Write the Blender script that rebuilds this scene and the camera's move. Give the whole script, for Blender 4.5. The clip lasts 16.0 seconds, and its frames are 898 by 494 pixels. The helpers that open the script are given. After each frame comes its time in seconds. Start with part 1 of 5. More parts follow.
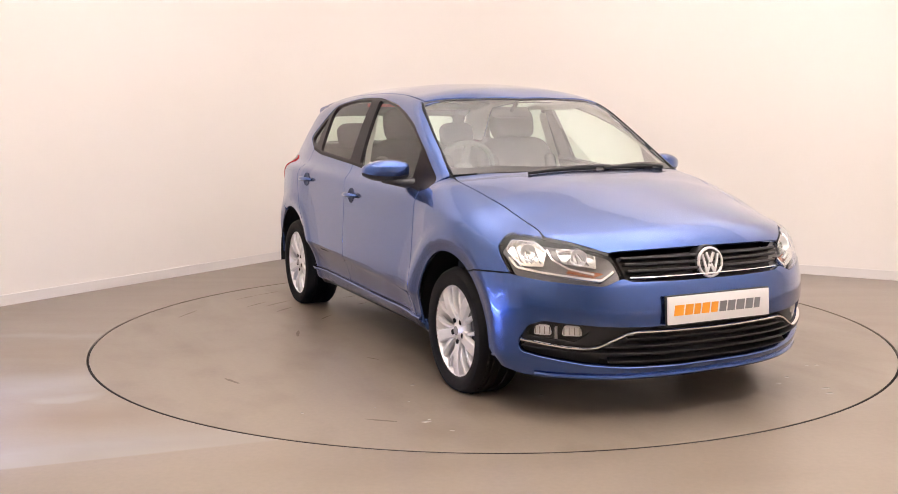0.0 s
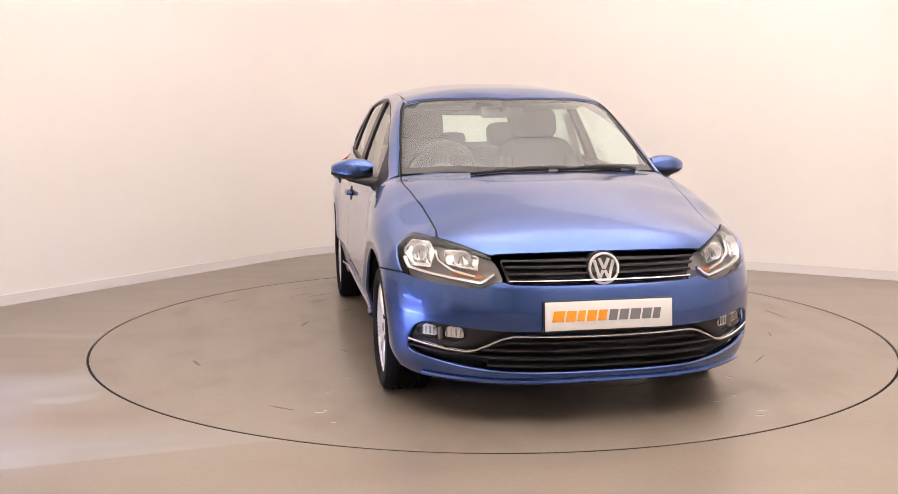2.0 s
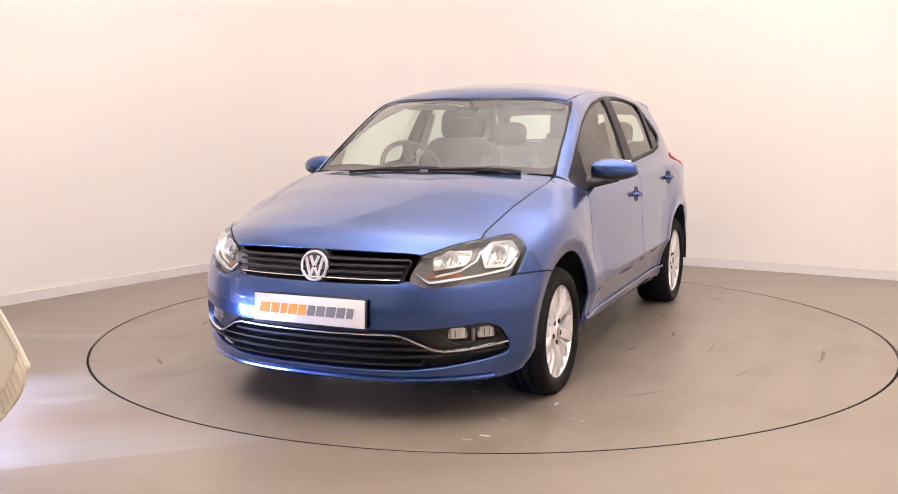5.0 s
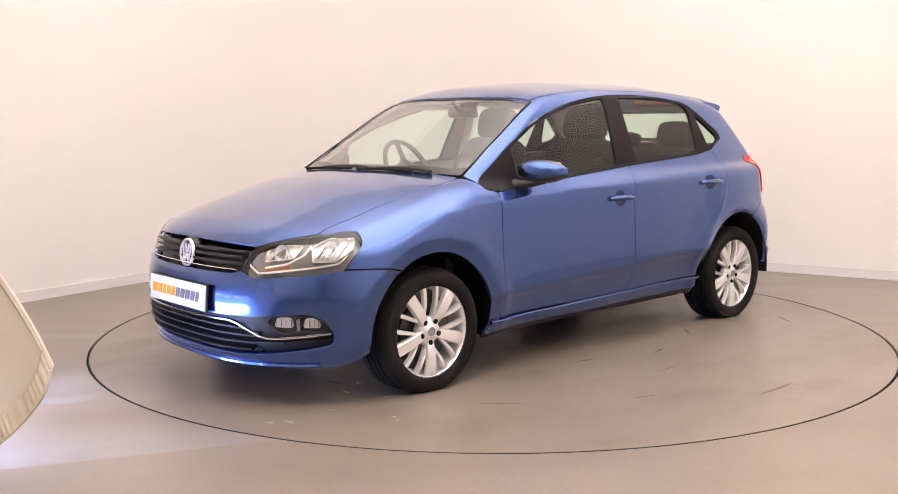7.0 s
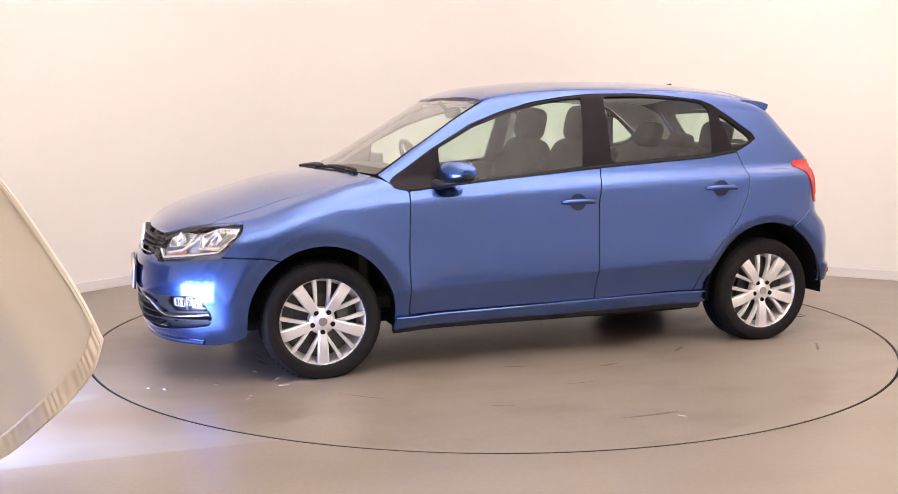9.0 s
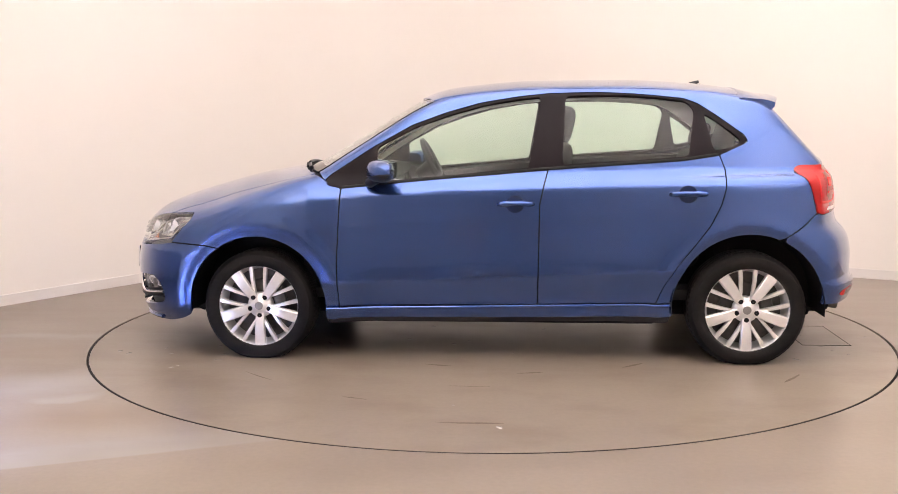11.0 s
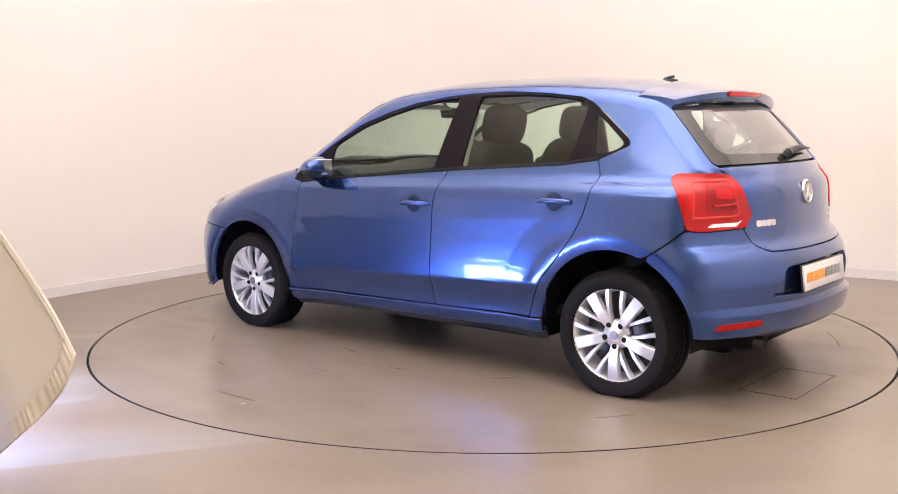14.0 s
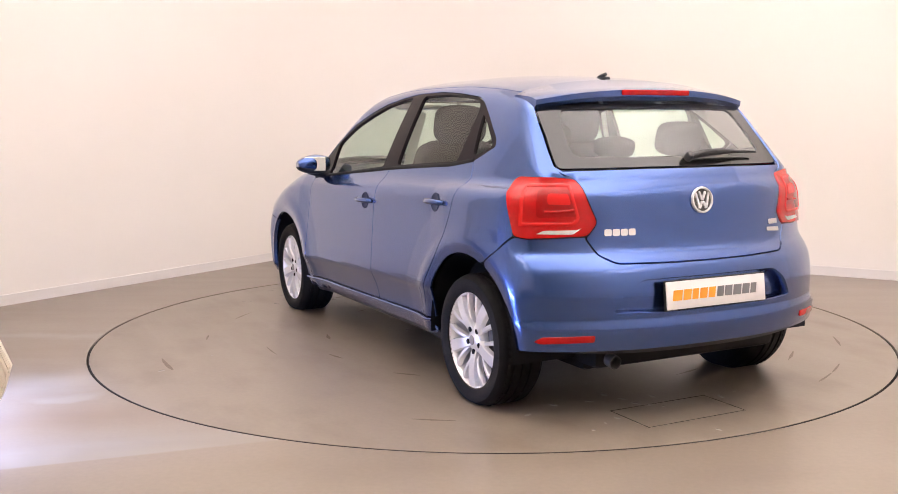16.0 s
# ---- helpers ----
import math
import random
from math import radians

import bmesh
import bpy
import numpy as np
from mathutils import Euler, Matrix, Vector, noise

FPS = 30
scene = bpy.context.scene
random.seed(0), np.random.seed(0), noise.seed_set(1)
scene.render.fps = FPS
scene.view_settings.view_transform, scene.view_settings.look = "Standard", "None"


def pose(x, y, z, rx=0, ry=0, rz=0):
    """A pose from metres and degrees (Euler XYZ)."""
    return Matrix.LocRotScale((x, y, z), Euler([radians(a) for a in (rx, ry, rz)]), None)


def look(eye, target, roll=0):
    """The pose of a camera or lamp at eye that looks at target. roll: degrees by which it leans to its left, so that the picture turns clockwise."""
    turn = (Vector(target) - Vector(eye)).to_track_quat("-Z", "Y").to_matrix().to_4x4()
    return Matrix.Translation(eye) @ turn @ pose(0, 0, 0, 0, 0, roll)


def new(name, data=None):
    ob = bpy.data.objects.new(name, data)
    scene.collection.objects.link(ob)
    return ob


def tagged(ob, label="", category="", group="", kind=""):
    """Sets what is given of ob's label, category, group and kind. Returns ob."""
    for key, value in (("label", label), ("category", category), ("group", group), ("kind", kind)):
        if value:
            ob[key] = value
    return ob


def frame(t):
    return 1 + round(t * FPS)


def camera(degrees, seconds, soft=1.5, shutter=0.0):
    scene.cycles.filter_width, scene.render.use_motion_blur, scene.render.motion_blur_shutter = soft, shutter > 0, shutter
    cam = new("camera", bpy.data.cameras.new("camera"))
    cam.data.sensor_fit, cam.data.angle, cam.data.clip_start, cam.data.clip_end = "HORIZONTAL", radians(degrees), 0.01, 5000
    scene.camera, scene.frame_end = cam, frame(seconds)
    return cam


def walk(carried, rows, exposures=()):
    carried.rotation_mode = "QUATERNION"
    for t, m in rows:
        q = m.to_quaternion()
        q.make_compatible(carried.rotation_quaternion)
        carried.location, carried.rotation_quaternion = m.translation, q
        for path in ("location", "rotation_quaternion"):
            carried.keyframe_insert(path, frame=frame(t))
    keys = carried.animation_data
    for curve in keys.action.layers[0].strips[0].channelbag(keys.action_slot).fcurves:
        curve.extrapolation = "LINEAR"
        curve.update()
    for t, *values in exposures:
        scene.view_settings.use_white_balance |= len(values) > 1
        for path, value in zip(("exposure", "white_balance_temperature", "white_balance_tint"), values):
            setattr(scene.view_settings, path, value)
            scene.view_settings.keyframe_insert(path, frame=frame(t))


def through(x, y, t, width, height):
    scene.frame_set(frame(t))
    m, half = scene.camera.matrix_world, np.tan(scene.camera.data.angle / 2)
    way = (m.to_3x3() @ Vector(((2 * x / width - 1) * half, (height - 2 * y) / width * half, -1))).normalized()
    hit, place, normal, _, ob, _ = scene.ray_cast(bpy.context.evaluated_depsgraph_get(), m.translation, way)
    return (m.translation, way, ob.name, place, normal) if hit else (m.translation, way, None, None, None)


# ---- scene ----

# ---- the camera and its one place ----
cam = camera(49.25, 16.0, soft=0.7)
EYE = Vector((0.0, -5.706, 1.209))
_p, _y = radians(-7.259), radians(-2.244)
AHEAD = Vector((math.sin(_y) * math.cos(_p), math.cos(_y) * math.cos(_p), math.sin(_p)))
STAND = look(EYE, EYE + AHEAD, -0.332)
walk(cam, [(0.0, STAND), (16.0, STAND)])

# ---- light: added ceiling-bounce lamps and the daylight of the doorway ----
world = bpy.data.worlds.new("world")
scene.world = world
world.use_nodes = True
_sky = world.node_tree.nodes.new("ShaderNodeTexSky")
_sky.sky_type, _sky.sun_disc, _sky.sun_elevation = "NISHITA", False, radians(40)
world.node_tree.links.new(_sky.outputs[0], world.node_tree.nodes["Background"].inputs[0])
world.node_tree.nodes["Background"].inputs[1].default_value = 0.1
CEILING = 4.6
WARM = (1.0, 0.935, 0.95)


def area_lamp(name, m, sx, sy, power, colour):
    data = bpy.data.lights.new(name, "AREA")
    data.shape, data.size, data.size_y, data.energy, data.color = "RECTANGLE", sx, sy, power, colour
    ob = new(name, data)
    ob.matrix_world = m
    return ob


# added fill lamps over the picture throw their light up onto the white ceiling, in place of hung lights
BOUNCE_FILLS = [(-1.0, -3.4), (1.8, -3.4), (-0.4, -0.6), (2.4, -0.4)]
for _px, _py in BOUNCE_FILLS:
    area_lamp("bounce_fill", pose(_px, _py, 2.9, 180), 1.6, 1.6, 176, WARM)
# cool daylight comes in low, through the gap between the hanging curtain's hem and the floor
DAY = (0.40, 0.50, 1.0)
CURTAIN_LINE = [(-3.45, 0.2), (-2.60, -1.0), (-1.95, -2.5), (-1.75, -4.2), (-2.0, -7.2)]
GAP_A, GAP_B = Vector((-2.50, -1.60, 0.24)), Vector((-2.167, -2.60, 0.24))
_run = (GAP_B - GAP_A).normalized()
_into = Vector((-_run.y, _run.x, 0.0))
area_lamp("gap_daylight", look((GAP_A + GAP_B) / 2, (GAP_A + GAP_B) / 2 + _into + Vector((0, 0, -0.55))), (GAP_B - GAP_A).length, 0.5, 74, DAY)
scene.view_settings.exposure = 0.0


# ---- materials ----
def material(name, colour, rough=0.5, metal=0.0, coat=0.0, vary=0.0, scale=8.0, bump=0.0, bump_scale=60.0, rough_vary=0.0, spec=None, coat_rough=0.03):
    """A surface with two scales of variation in its colour, gloss and relief."""
    m = bpy.data.materials.new(name)
    m.use_nodes = True
    nt = m.node_tree
    b = nt.nodes["Principled BSDF"]
    b.inputs["Base Color"].default_value = (*colour, 1)
    b.inputs["Roughness"].default_value, b.inputs["Metallic"].default_value = rough, metal
    b.inputs["Coat Weight"].default_value, b.inputs["Coat Roughness"].default_value = coat, coat_rough
    if spec is not None:
        b.inputs["Specular IOR Level"].default_value = spec
    if vary or bump or rough_vary:
        tc = nt.nodes.new("ShaderNodeTexCoord")
        big, small = nt.nodes.new("ShaderNodeTexNoise"), nt.nodes.new("ShaderNodeTexNoise")
        big.inputs["Scale"].default_value, small.inputs["Scale"].default_value = scale, bump_scale
        big.inputs["Detail"].default_value = small.inputs["Detail"].default_value = 5
        for n in (big, small):
            nt.links.new(tc.outputs["Object"], n.inputs["Vector"])
    if vary:
        both = nt.nodes.new("ShaderNodeMix")
        both.inputs[0].default_value = 0.35
        nt.links.new(big.outputs[0], both.inputs[2])
        nt.links.new(small.outputs[0], both.inputs[3])
        ramp = nt.nodes.new("ShaderNodeValToRGB")
        ramp.color_ramp.elements[0].position, ramp.color_ramp.elements[1].position = 0.3, 0.7
        ramp.color_ramp.elements[0].color = (*[c * (1 - vary) for c in colour], 1)
        ramp.color_ramp.elements[1].color = (*[min(1, c * (1 + vary)) for c in colour], 1)
        nt.links.new(both.outputs[0], ramp.inputs[0])
        nt.links.new(ramp.outputs[0], b.inputs["Base Color"])
    if rough_vary:
        mr = nt.nodes.new("ShaderNodeMapRange")
        mr.inputs[1].default_value, mr.inputs[2].default_value = 0.3, 0.7
        mr.inputs[3].default_value, mr.inputs[4].default_value = rough - rough_vary, rough + rough_vary
        nt.links.new(big.outputs[0], mr.inputs[0])
        nt.links.new(mr.outputs[0], b.inputs["Roughness"])
    if bump:
        bp = nt.nodes.new("ShaderNodeBump")
        bp.inputs["Strength"].default_value, bp.inputs["Distance"].default_value = bump, 0.002
        nt.links.new(small.outputs[0], bp.inputs["Height"])
        nt.links.new(bp.outputs[0], b.inputs["Normal"])
    return m


def glass(name, tint, gloss=1.0, power=4.5):
    """A thin clear sheet: it lets light straight through and mirrors by its angle."""
    m = bpy.data.materials.new(name)
    m.use_nodes = True
    nt = m.node_tree
    nt.nodes.remove(nt.nodes["Principled BSDF"])
    mix, tr, gl, fr = (nt.nodes.new(k) for k in ("ShaderNodeMixShader", "ShaderNodeBsdfTransparent", "ShaderNodeBsdfGlossy", "ShaderNodeLayerWeight"))
    tr.inputs[0].default_value = (*tint, 1)
    gl.inputs["Roughness"].default_value = 0.02
    gl.inputs["Color"].default_value = (gloss, gloss, gloss, 1)
    fr.inputs["Blend"].default_value = 0.5
    pw, ma = nt.nodes.new("ShaderNodeMath"), nt.nodes.new("ShaderNodeMath")
    pw.operation, pw.inputs[1].default_value = "POWER", power
    ma.operation, ma.inputs[1].default_value, ma.inputs[2].default_value = "MULTIPLY_ADD", 0.92, 0.038
    nt.links.new(fr.outputs["Facing"], pw.inputs[0])
    nt.links.new(pw.outputs[0], ma.inputs[0])
    nt.links.new(ma.outputs[0], mix.inputs[0])
    nt.links.new(tr.outputs[0], mix.inputs[1])
    nt.links.new(gl.outputs[0], mix.inputs[2])
    nt.links.new(mix.outputs[0], nt.nodes["Material Output"].inputs[0])
    return m


def floor_material(name, colour, dirt, wet=0.0, patches=(), edge=None):
    """Worn, half-glossy floor paint: blotches, wiped streaks, scuffs and fine grain."""
    m = bpy.data.materials.new(name)
    m.use_nodes = True
    nt = m.node_tree
    b = nt.nodes["Principled BSDF"]
    tc = nt.nodes.new("ShaderNodeTexCoord")

    def noise_node(scale, detail, stretch=(1, 1, 1), turn=0.0):
        mp = nt.nodes.new("ShaderNodeMapping")
        mp.inputs["Scale"].default_value, mp.inputs["Rotation"].default_value = stretch, (0, 0, turn)
        n = nt.nodes.new("ShaderNodeTexNoise")
        n.inputs["Scale"].default_value, n.inputs["Detail"].default_value = scale, detail
        nt.links.new(tc.outputs["Object"], mp.inputs[0])
        nt.links.new(mp.outputs[0], n.inputs["Vector"])
        return n

    blot, streak, grain = noise_node(0.9, 6), noise_node(1.6, 5, (0.35, 2.6, 1), 0.25), noise_node(45, 3)
    add = nt.nodes.new("ShaderNodeMix")
    add.inputs[0].default_value = 0.45
    nt.links.new(blot.outputs[0], add.inputs[2])
    nt.links.new(streak.outputs[0], add.inputs[3])
    ramp = nt.nodes.new("ShaderNodeValToRGB")
    e = ramp.color_ramp.elements
    e[0].position, e[1].position = 0.32, 0.66
    e[0].color = (*[c * (1 - dirt * w) for c, w in zip(colour, (0.8, 1.0, 1.3))], 1)
    e[1].color = (*[c * (1 + dirt * 0.5) for c in colour], 1)
    nt.links.new(add.outputs[0], ramp.inputs[0])
    fine = nt.nodes.new("ShaderNodeMix")
    fine.data_type, fine.blend_type = "RGBA", "OVERLAY"
    fine.inputs[0].default_value = 0.1
    nt.links.new(ramp.outputs[0], fine.inputs[6])
    nt.links.new(grain.outputs[1], fine.inputs[7])
    nt.links.new(grain.outputs[0], fine.inputs[7])
    last = fine.outputs[2]
    # old stains: soft oval patches with ragged rims, and one wiped band with a straight lower edge
    rag = nt.nodes.new("ShaderNodeMix")
    rag.data_type, rag.blend_type = "RGBA", "LINEAR_LIGHT"
    rag.inputs[0].default_value = 0.16
    tear = noise_node(3.2, 6)
    nt.links.new(tc.outputs["Object"], rag.inputs[6])
    nt.links.new(tear.outputs[1], rag.inputs[7])

    def oval(cx, cy, turn, lx, ly, source):
        mp, gr = nt.nodes.new("ShaderNodeMapping"), nt.nodes.new("ShaderNodeTexGradient")
        mp.vector_type, gr.gradient_type = "TEXTURE", "SPHERICAL"
        mp.inputs["Location"].default_value, mp.inputs["Rotation"].default_value, mp.inputs["Scale"].default_value = (cx, cy, 0), (0, 0, radians(turn)), (lx, ly, 1)
        nt.links.new(source, mp.inputs[0])
        nt.links.new(mp.outputs[0], gr.inputs[0])
        return gr

    def lay_stain(mask, tint, strength):
        nonlocal last
        up, mx = nt.nodes.new("ShaderNodeMath"), nt.nodes.new("ShaderNodeMix")
        up.operation, up.use_clamp, up.inputs[1].default_value = "MULTIPLY", True, strength
        nt.links.new(mask, up.inputs[0])
        mx.data_type = "RGBA"
        mx.inputs[7].default_value = (*tint, 1)
        nt.links.new(up.outputs[0], mx.inputs[0])
        nt.links.new(last, mx.inputs[6])
        last = mx.outputs[2]

    for cx, cy, turn, lx, ly, tint, strength in patches:
        lay_stain(oval(cx, cy, turn, lx, ly, rag.outputs[2]).outputs[1], tint, strength)
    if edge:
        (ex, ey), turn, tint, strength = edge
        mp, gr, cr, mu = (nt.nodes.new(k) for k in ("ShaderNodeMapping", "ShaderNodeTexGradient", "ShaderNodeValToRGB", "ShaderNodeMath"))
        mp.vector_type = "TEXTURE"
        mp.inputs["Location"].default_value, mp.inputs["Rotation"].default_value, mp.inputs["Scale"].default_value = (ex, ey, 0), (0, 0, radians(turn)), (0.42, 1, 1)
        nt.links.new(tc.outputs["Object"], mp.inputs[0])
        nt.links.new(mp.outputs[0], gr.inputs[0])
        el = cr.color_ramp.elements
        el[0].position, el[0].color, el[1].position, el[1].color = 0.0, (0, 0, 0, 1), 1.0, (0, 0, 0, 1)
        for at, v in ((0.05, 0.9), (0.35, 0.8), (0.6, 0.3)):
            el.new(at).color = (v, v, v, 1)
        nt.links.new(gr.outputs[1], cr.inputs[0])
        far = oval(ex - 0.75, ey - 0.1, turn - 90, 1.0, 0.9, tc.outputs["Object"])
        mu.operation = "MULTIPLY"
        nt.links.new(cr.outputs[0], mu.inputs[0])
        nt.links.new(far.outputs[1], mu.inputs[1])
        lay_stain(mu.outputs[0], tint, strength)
    damp, blur = noise_node(2.3, 7, (1, 1.5, 1)), nt.nodes.new("ShaderNodeMapRange")
    blur.inputs[1].default_value, blur.inputs[2].default_value, blur.inputs[3].default_value, blur.inputs[4].default_value = 0.48, 0.78, 0.0, wet
    nt.links.new(damp.outputs[0], blur.inputs[0])
    soak = nt.nodes.new("ShaderNodeMix")
    soak.data_type, soak.blend_type = "RGBA", "MULTIPLY"
    soak.inputs[7].default_value = (0.55, 0.47, 0.4, 1)
    nt.links.new(blur.outputs[0], soak.inputs[0])
    nt.links.new(last, soak.inputs[6])
    nt.links.new(soak.outputs[2], b.inputs["Base Color"])
    mr = nt.nodes.new("ShaderNodeMapRange")
    mr.inputs[1].default_value, mr.inputs[2].default_value, mr.inputs[3].default_value, mr.inputs[4].default_value = 0.3, 0.7, 0.28, 0.36
    nt.links.new(streak.outputs[0], mr.inputs[0])
    nt.links.new(mr.outputs[0], b.inputs["Roughness"])
    bp = nt.nodes.new("ShaderNodeBump")
    bp.inputs["Strength"].default_value, bp.inputs["Distance"].default_value = 0.03, 0.002
    nt.links.new(grain.outputs[0], bp.inputs["Height"])
    nt.links.new(bp.outputs[0], b.inputs["Normal"])
    return m


def car_paint(name, colour):
    m = material(name, colour, 0.25, 0.88, 1.0, spec=0.5, coat_rough=0.05)
    nt = m.node_tree
    b = nt.nodes["Principled BSDF"]
    tc, fl, ramp = nt.nodes.new("ShaderNodeTexCoord"), nt.nodes.new("ShaderNodeTexVoronoi"), nt.nodes.new("ShaderNodeValToRGB")
    fl.inputs["Scale"].default_value = 900
    nt.links.new(tc.outputs["Object"], fl.inputs["Vector"])
    ramp.color_ramp.elements[0].color = (*[c * 0.86 for c in colour], 1)
    ramp.color_ramp.elements[1].color = (*[min(1, c * 1.16) for c in colour], 1)
    nt.links.new(fl.outputs["Color"], ramp.inputs[0])
    nt.links.new(ramp.outputs[0], b.inputs["Base Color"])
    return m


def cloth_material(name, colour, rough, through=0.2, **more):
    """Thin sheeting that lets part of the light behind it shine through."""
    m = material(name, colour, rough, **more)
    nt = m.node_tree
    tl, mx = nt.nodes.new("ShaderNodeBsdfTranslucent"), nt.nodes.new("ShaderNodeMixShader")
    tl.inputs[0].default_value = (*colour, 1)
    mx.inputs[0].default_value = through
    nt.links.new(nt.nodes["Principled BSDF"].outputs[0], mx.inputs[1])
    nt.links.new(tl.outputs[0], mx.inputs[2])
    nt.links.new(mx.outputs[0], nt.nodes["Material Output"].inputs[0])
    return m


WALL = material("cream_wall_paint", (0.80, 0.755, 0.715), 0.6, vary=0.02, scale=0.7, bump=0.08, bump_scale=140)
TRIM_WHITE = material("white_skirting_paint", (0.72, 0.68, 0.66), 0.4, vary=0.02, scale=3)
CEIL = material("white_ceiling_paint", (0.8, 0.77, 0.73), 0.7, vary=0.02, scale=1)
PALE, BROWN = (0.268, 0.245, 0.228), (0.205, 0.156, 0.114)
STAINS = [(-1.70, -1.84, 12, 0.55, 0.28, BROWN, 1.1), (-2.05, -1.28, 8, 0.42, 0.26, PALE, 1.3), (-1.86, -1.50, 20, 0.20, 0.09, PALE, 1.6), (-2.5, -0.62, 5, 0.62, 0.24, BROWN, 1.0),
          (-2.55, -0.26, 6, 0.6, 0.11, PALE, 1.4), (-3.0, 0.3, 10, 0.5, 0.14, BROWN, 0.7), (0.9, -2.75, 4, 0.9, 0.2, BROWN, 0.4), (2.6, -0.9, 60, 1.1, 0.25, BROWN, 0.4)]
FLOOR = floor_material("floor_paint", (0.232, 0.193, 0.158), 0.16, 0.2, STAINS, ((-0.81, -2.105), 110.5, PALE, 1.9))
DISC = floor_material("turntable_paint", (0.225, 0.187, 0.150), 0.07, 0.6)
PIT = material("dark_gap", (0.012, 0.01, 0.01), 0.9)
BLUE = car_paint("metallic_blue_paint", (0.042, 0.096, 0.312))
RUBBER = material("tyre_rubber", (0.009, 0.008, 0.008), 0.7, spec=0.22, vary=0.25, scale=30, bump=0.3, bump_scale=400)
PLASTIC = material("black_plastic", (0.018, 0.018, 0.02), 0.42, bump=0.15, bump_scale=700)
GLOSS_BLACK = material("black_window_trim", (0.010, 0.007, 0.009), 0.3, spec=0.1)
SEAL = material("rubber_seal", (0.008, 0.008, 0.009), 0.6, spec=0.2)
CHROME = material("chrome", (0.86, 0.86, 0.87), 0.08, 1.0)
ALLOY = material("silver_alloy", (0.84, 0.83, 0.84), 0.32, 0.6, 0.3, vary=0.03, scale=12)
STEEL = material("grey_brake_steel", (0.12, 0.115, 0.11), 0.5, 0.6, vary=0.2, scale=40)
DARK_IN = material("dark_cabin_trim", (0.04, 0.039, 0.039), 0.75, spec=0.25, vary=0.12, scale=14, bump=0.2, bump_scale=500)
CLOTH = material("charcoal_seat_cloth", (0.016, 0.016, 0.016), 0.9, spec=0.1, vary=0.12, scale=9)
LINER = material("pale_headlining", (0.55, 0.54, 0.49), 0.9, vary=0.04, scale=6, bump=0.2, bump_scale=400)
REFLECTOR = material("lamp_reflector", (0.93, 0.93, 0.93), 0.16, 0.9)
LAMP_GREY = material("lamp_housing_grey", (0.30, 0.29, 0.29), 0.3, 0.3)
LAMP_WHITE = material("frosted_reflector", (0.86, 0.86, 0.88), 0.3, 0.35, coat=0.5)
AMBER = material("amber_indicator", (0.55, 0.2, 0.1), 0.2, coat=1.0)
RED = material("red_lens", (0.46, 0.003, 0.004), 0.2, coat=0.35, spec=0.3, vary=0.08, scale=30)
RED_DEEP = material("deep_red_lens", (0.34, 0.002, 0.003), 0.18, coat=0.2, spec=0.3)
RED_LIGHT = material("bright_red_lens", (0.62, 0.008, 0.008), 0.2, coat=0.3, spec=0.3)
WHITE_PLATE = material("white_plate_acrylic", (0.82, 0.8, 0.8), 0.2, coat=0.5)
ORANGE = material("orange_print", (0.9, 0.36, 0.03), 0.35)
GREY_PRINT = material("grey_print", (0.2, 0.2, 0.21), 0.35)
WINDOW = glass("green_tinted_glass", (0.77, 0.90, 0.82))
SCREEN_GLASS = glass("green_tinted_screen_glass", (0.78, 0.90, 0.83), 1.0, 2.6)
SCREEN_PRINT = material("black_printed_glass_edge", (0.015, 0.015, 0.015), 0.06, spec=0.7)
LENS = glass("clear_lens", (0.93, 0.93, 0.92))
MIRROR = material("mirror_glass", (0.75, 0.78, 0.78), 0.03, 1.0)
FABRIC = cloth_material("cream_tarpaulin", (0.88, 0.815, 0.71), 0.7, vary=0.05, scale=5, bump=0.25, bump_scale=500)
HEM = material("cream_hem_tape", (0.74, 0.66, 0.54), 0.75, vary=0.1, scale=18, bump=0.3, bump_scale=300)
WATER = material("water_drops", (0.5, 0.48, 0.46), 0.05, spec=1.0)
SCUFF = material("tyre_scuff_marks", (0.13, 0.095, 0.068), 0.45, vary=0.3, scale=60)
# ---- body shape ----
def spl(x, xs, ys):
    """A smooth curve through the few given places (monotone cubic)."""
    xs, ys = np.asarray(xs, float), np.asarray(ys, float)
    h = np.diff(xs)
    d = np.diff(ys) / h
    m = np.zeros_like(ys)
    m[0], m[-1] = d[0], d[-1]
    for i in range(1, len(xs) - 1):
        m[i] = 0 if d[i - 1] * d[i] <= 0 else 3 * (h[i - 1] + h[i]) / ((2 * h[i] + h[i - 1]) / d[i - 1] + (h[i] + 2 * h[i - 1]) / d[i])
    x = np.clip(x, xs[0], xs[-1])
    i = np.clip(np.searchsorted(xs, x) - 1, 0, len(xs) - 2)
    t = (x - xs[i]) / h[i]
    return ((2 * t**3 - 3 * t**2 + 1) * ys[i] + (t**3 - 2 * t**2 + t) * h[i] * m[i]
            + (-2 * t**3 + 3 * t**2) * ys[i + 1] + (t**3 - t**2) * h[i] * m[i + 1])


def smax(a, b, k):
    h = np.clip(0.5 + 0.5 * (a - b) / k, 0, 1)
    return b * (1 - h) + a * h + k * h * (1 - h)


AXLE_F, AXLE_R, HUB_Z = 1.235, -1.235, 0.274


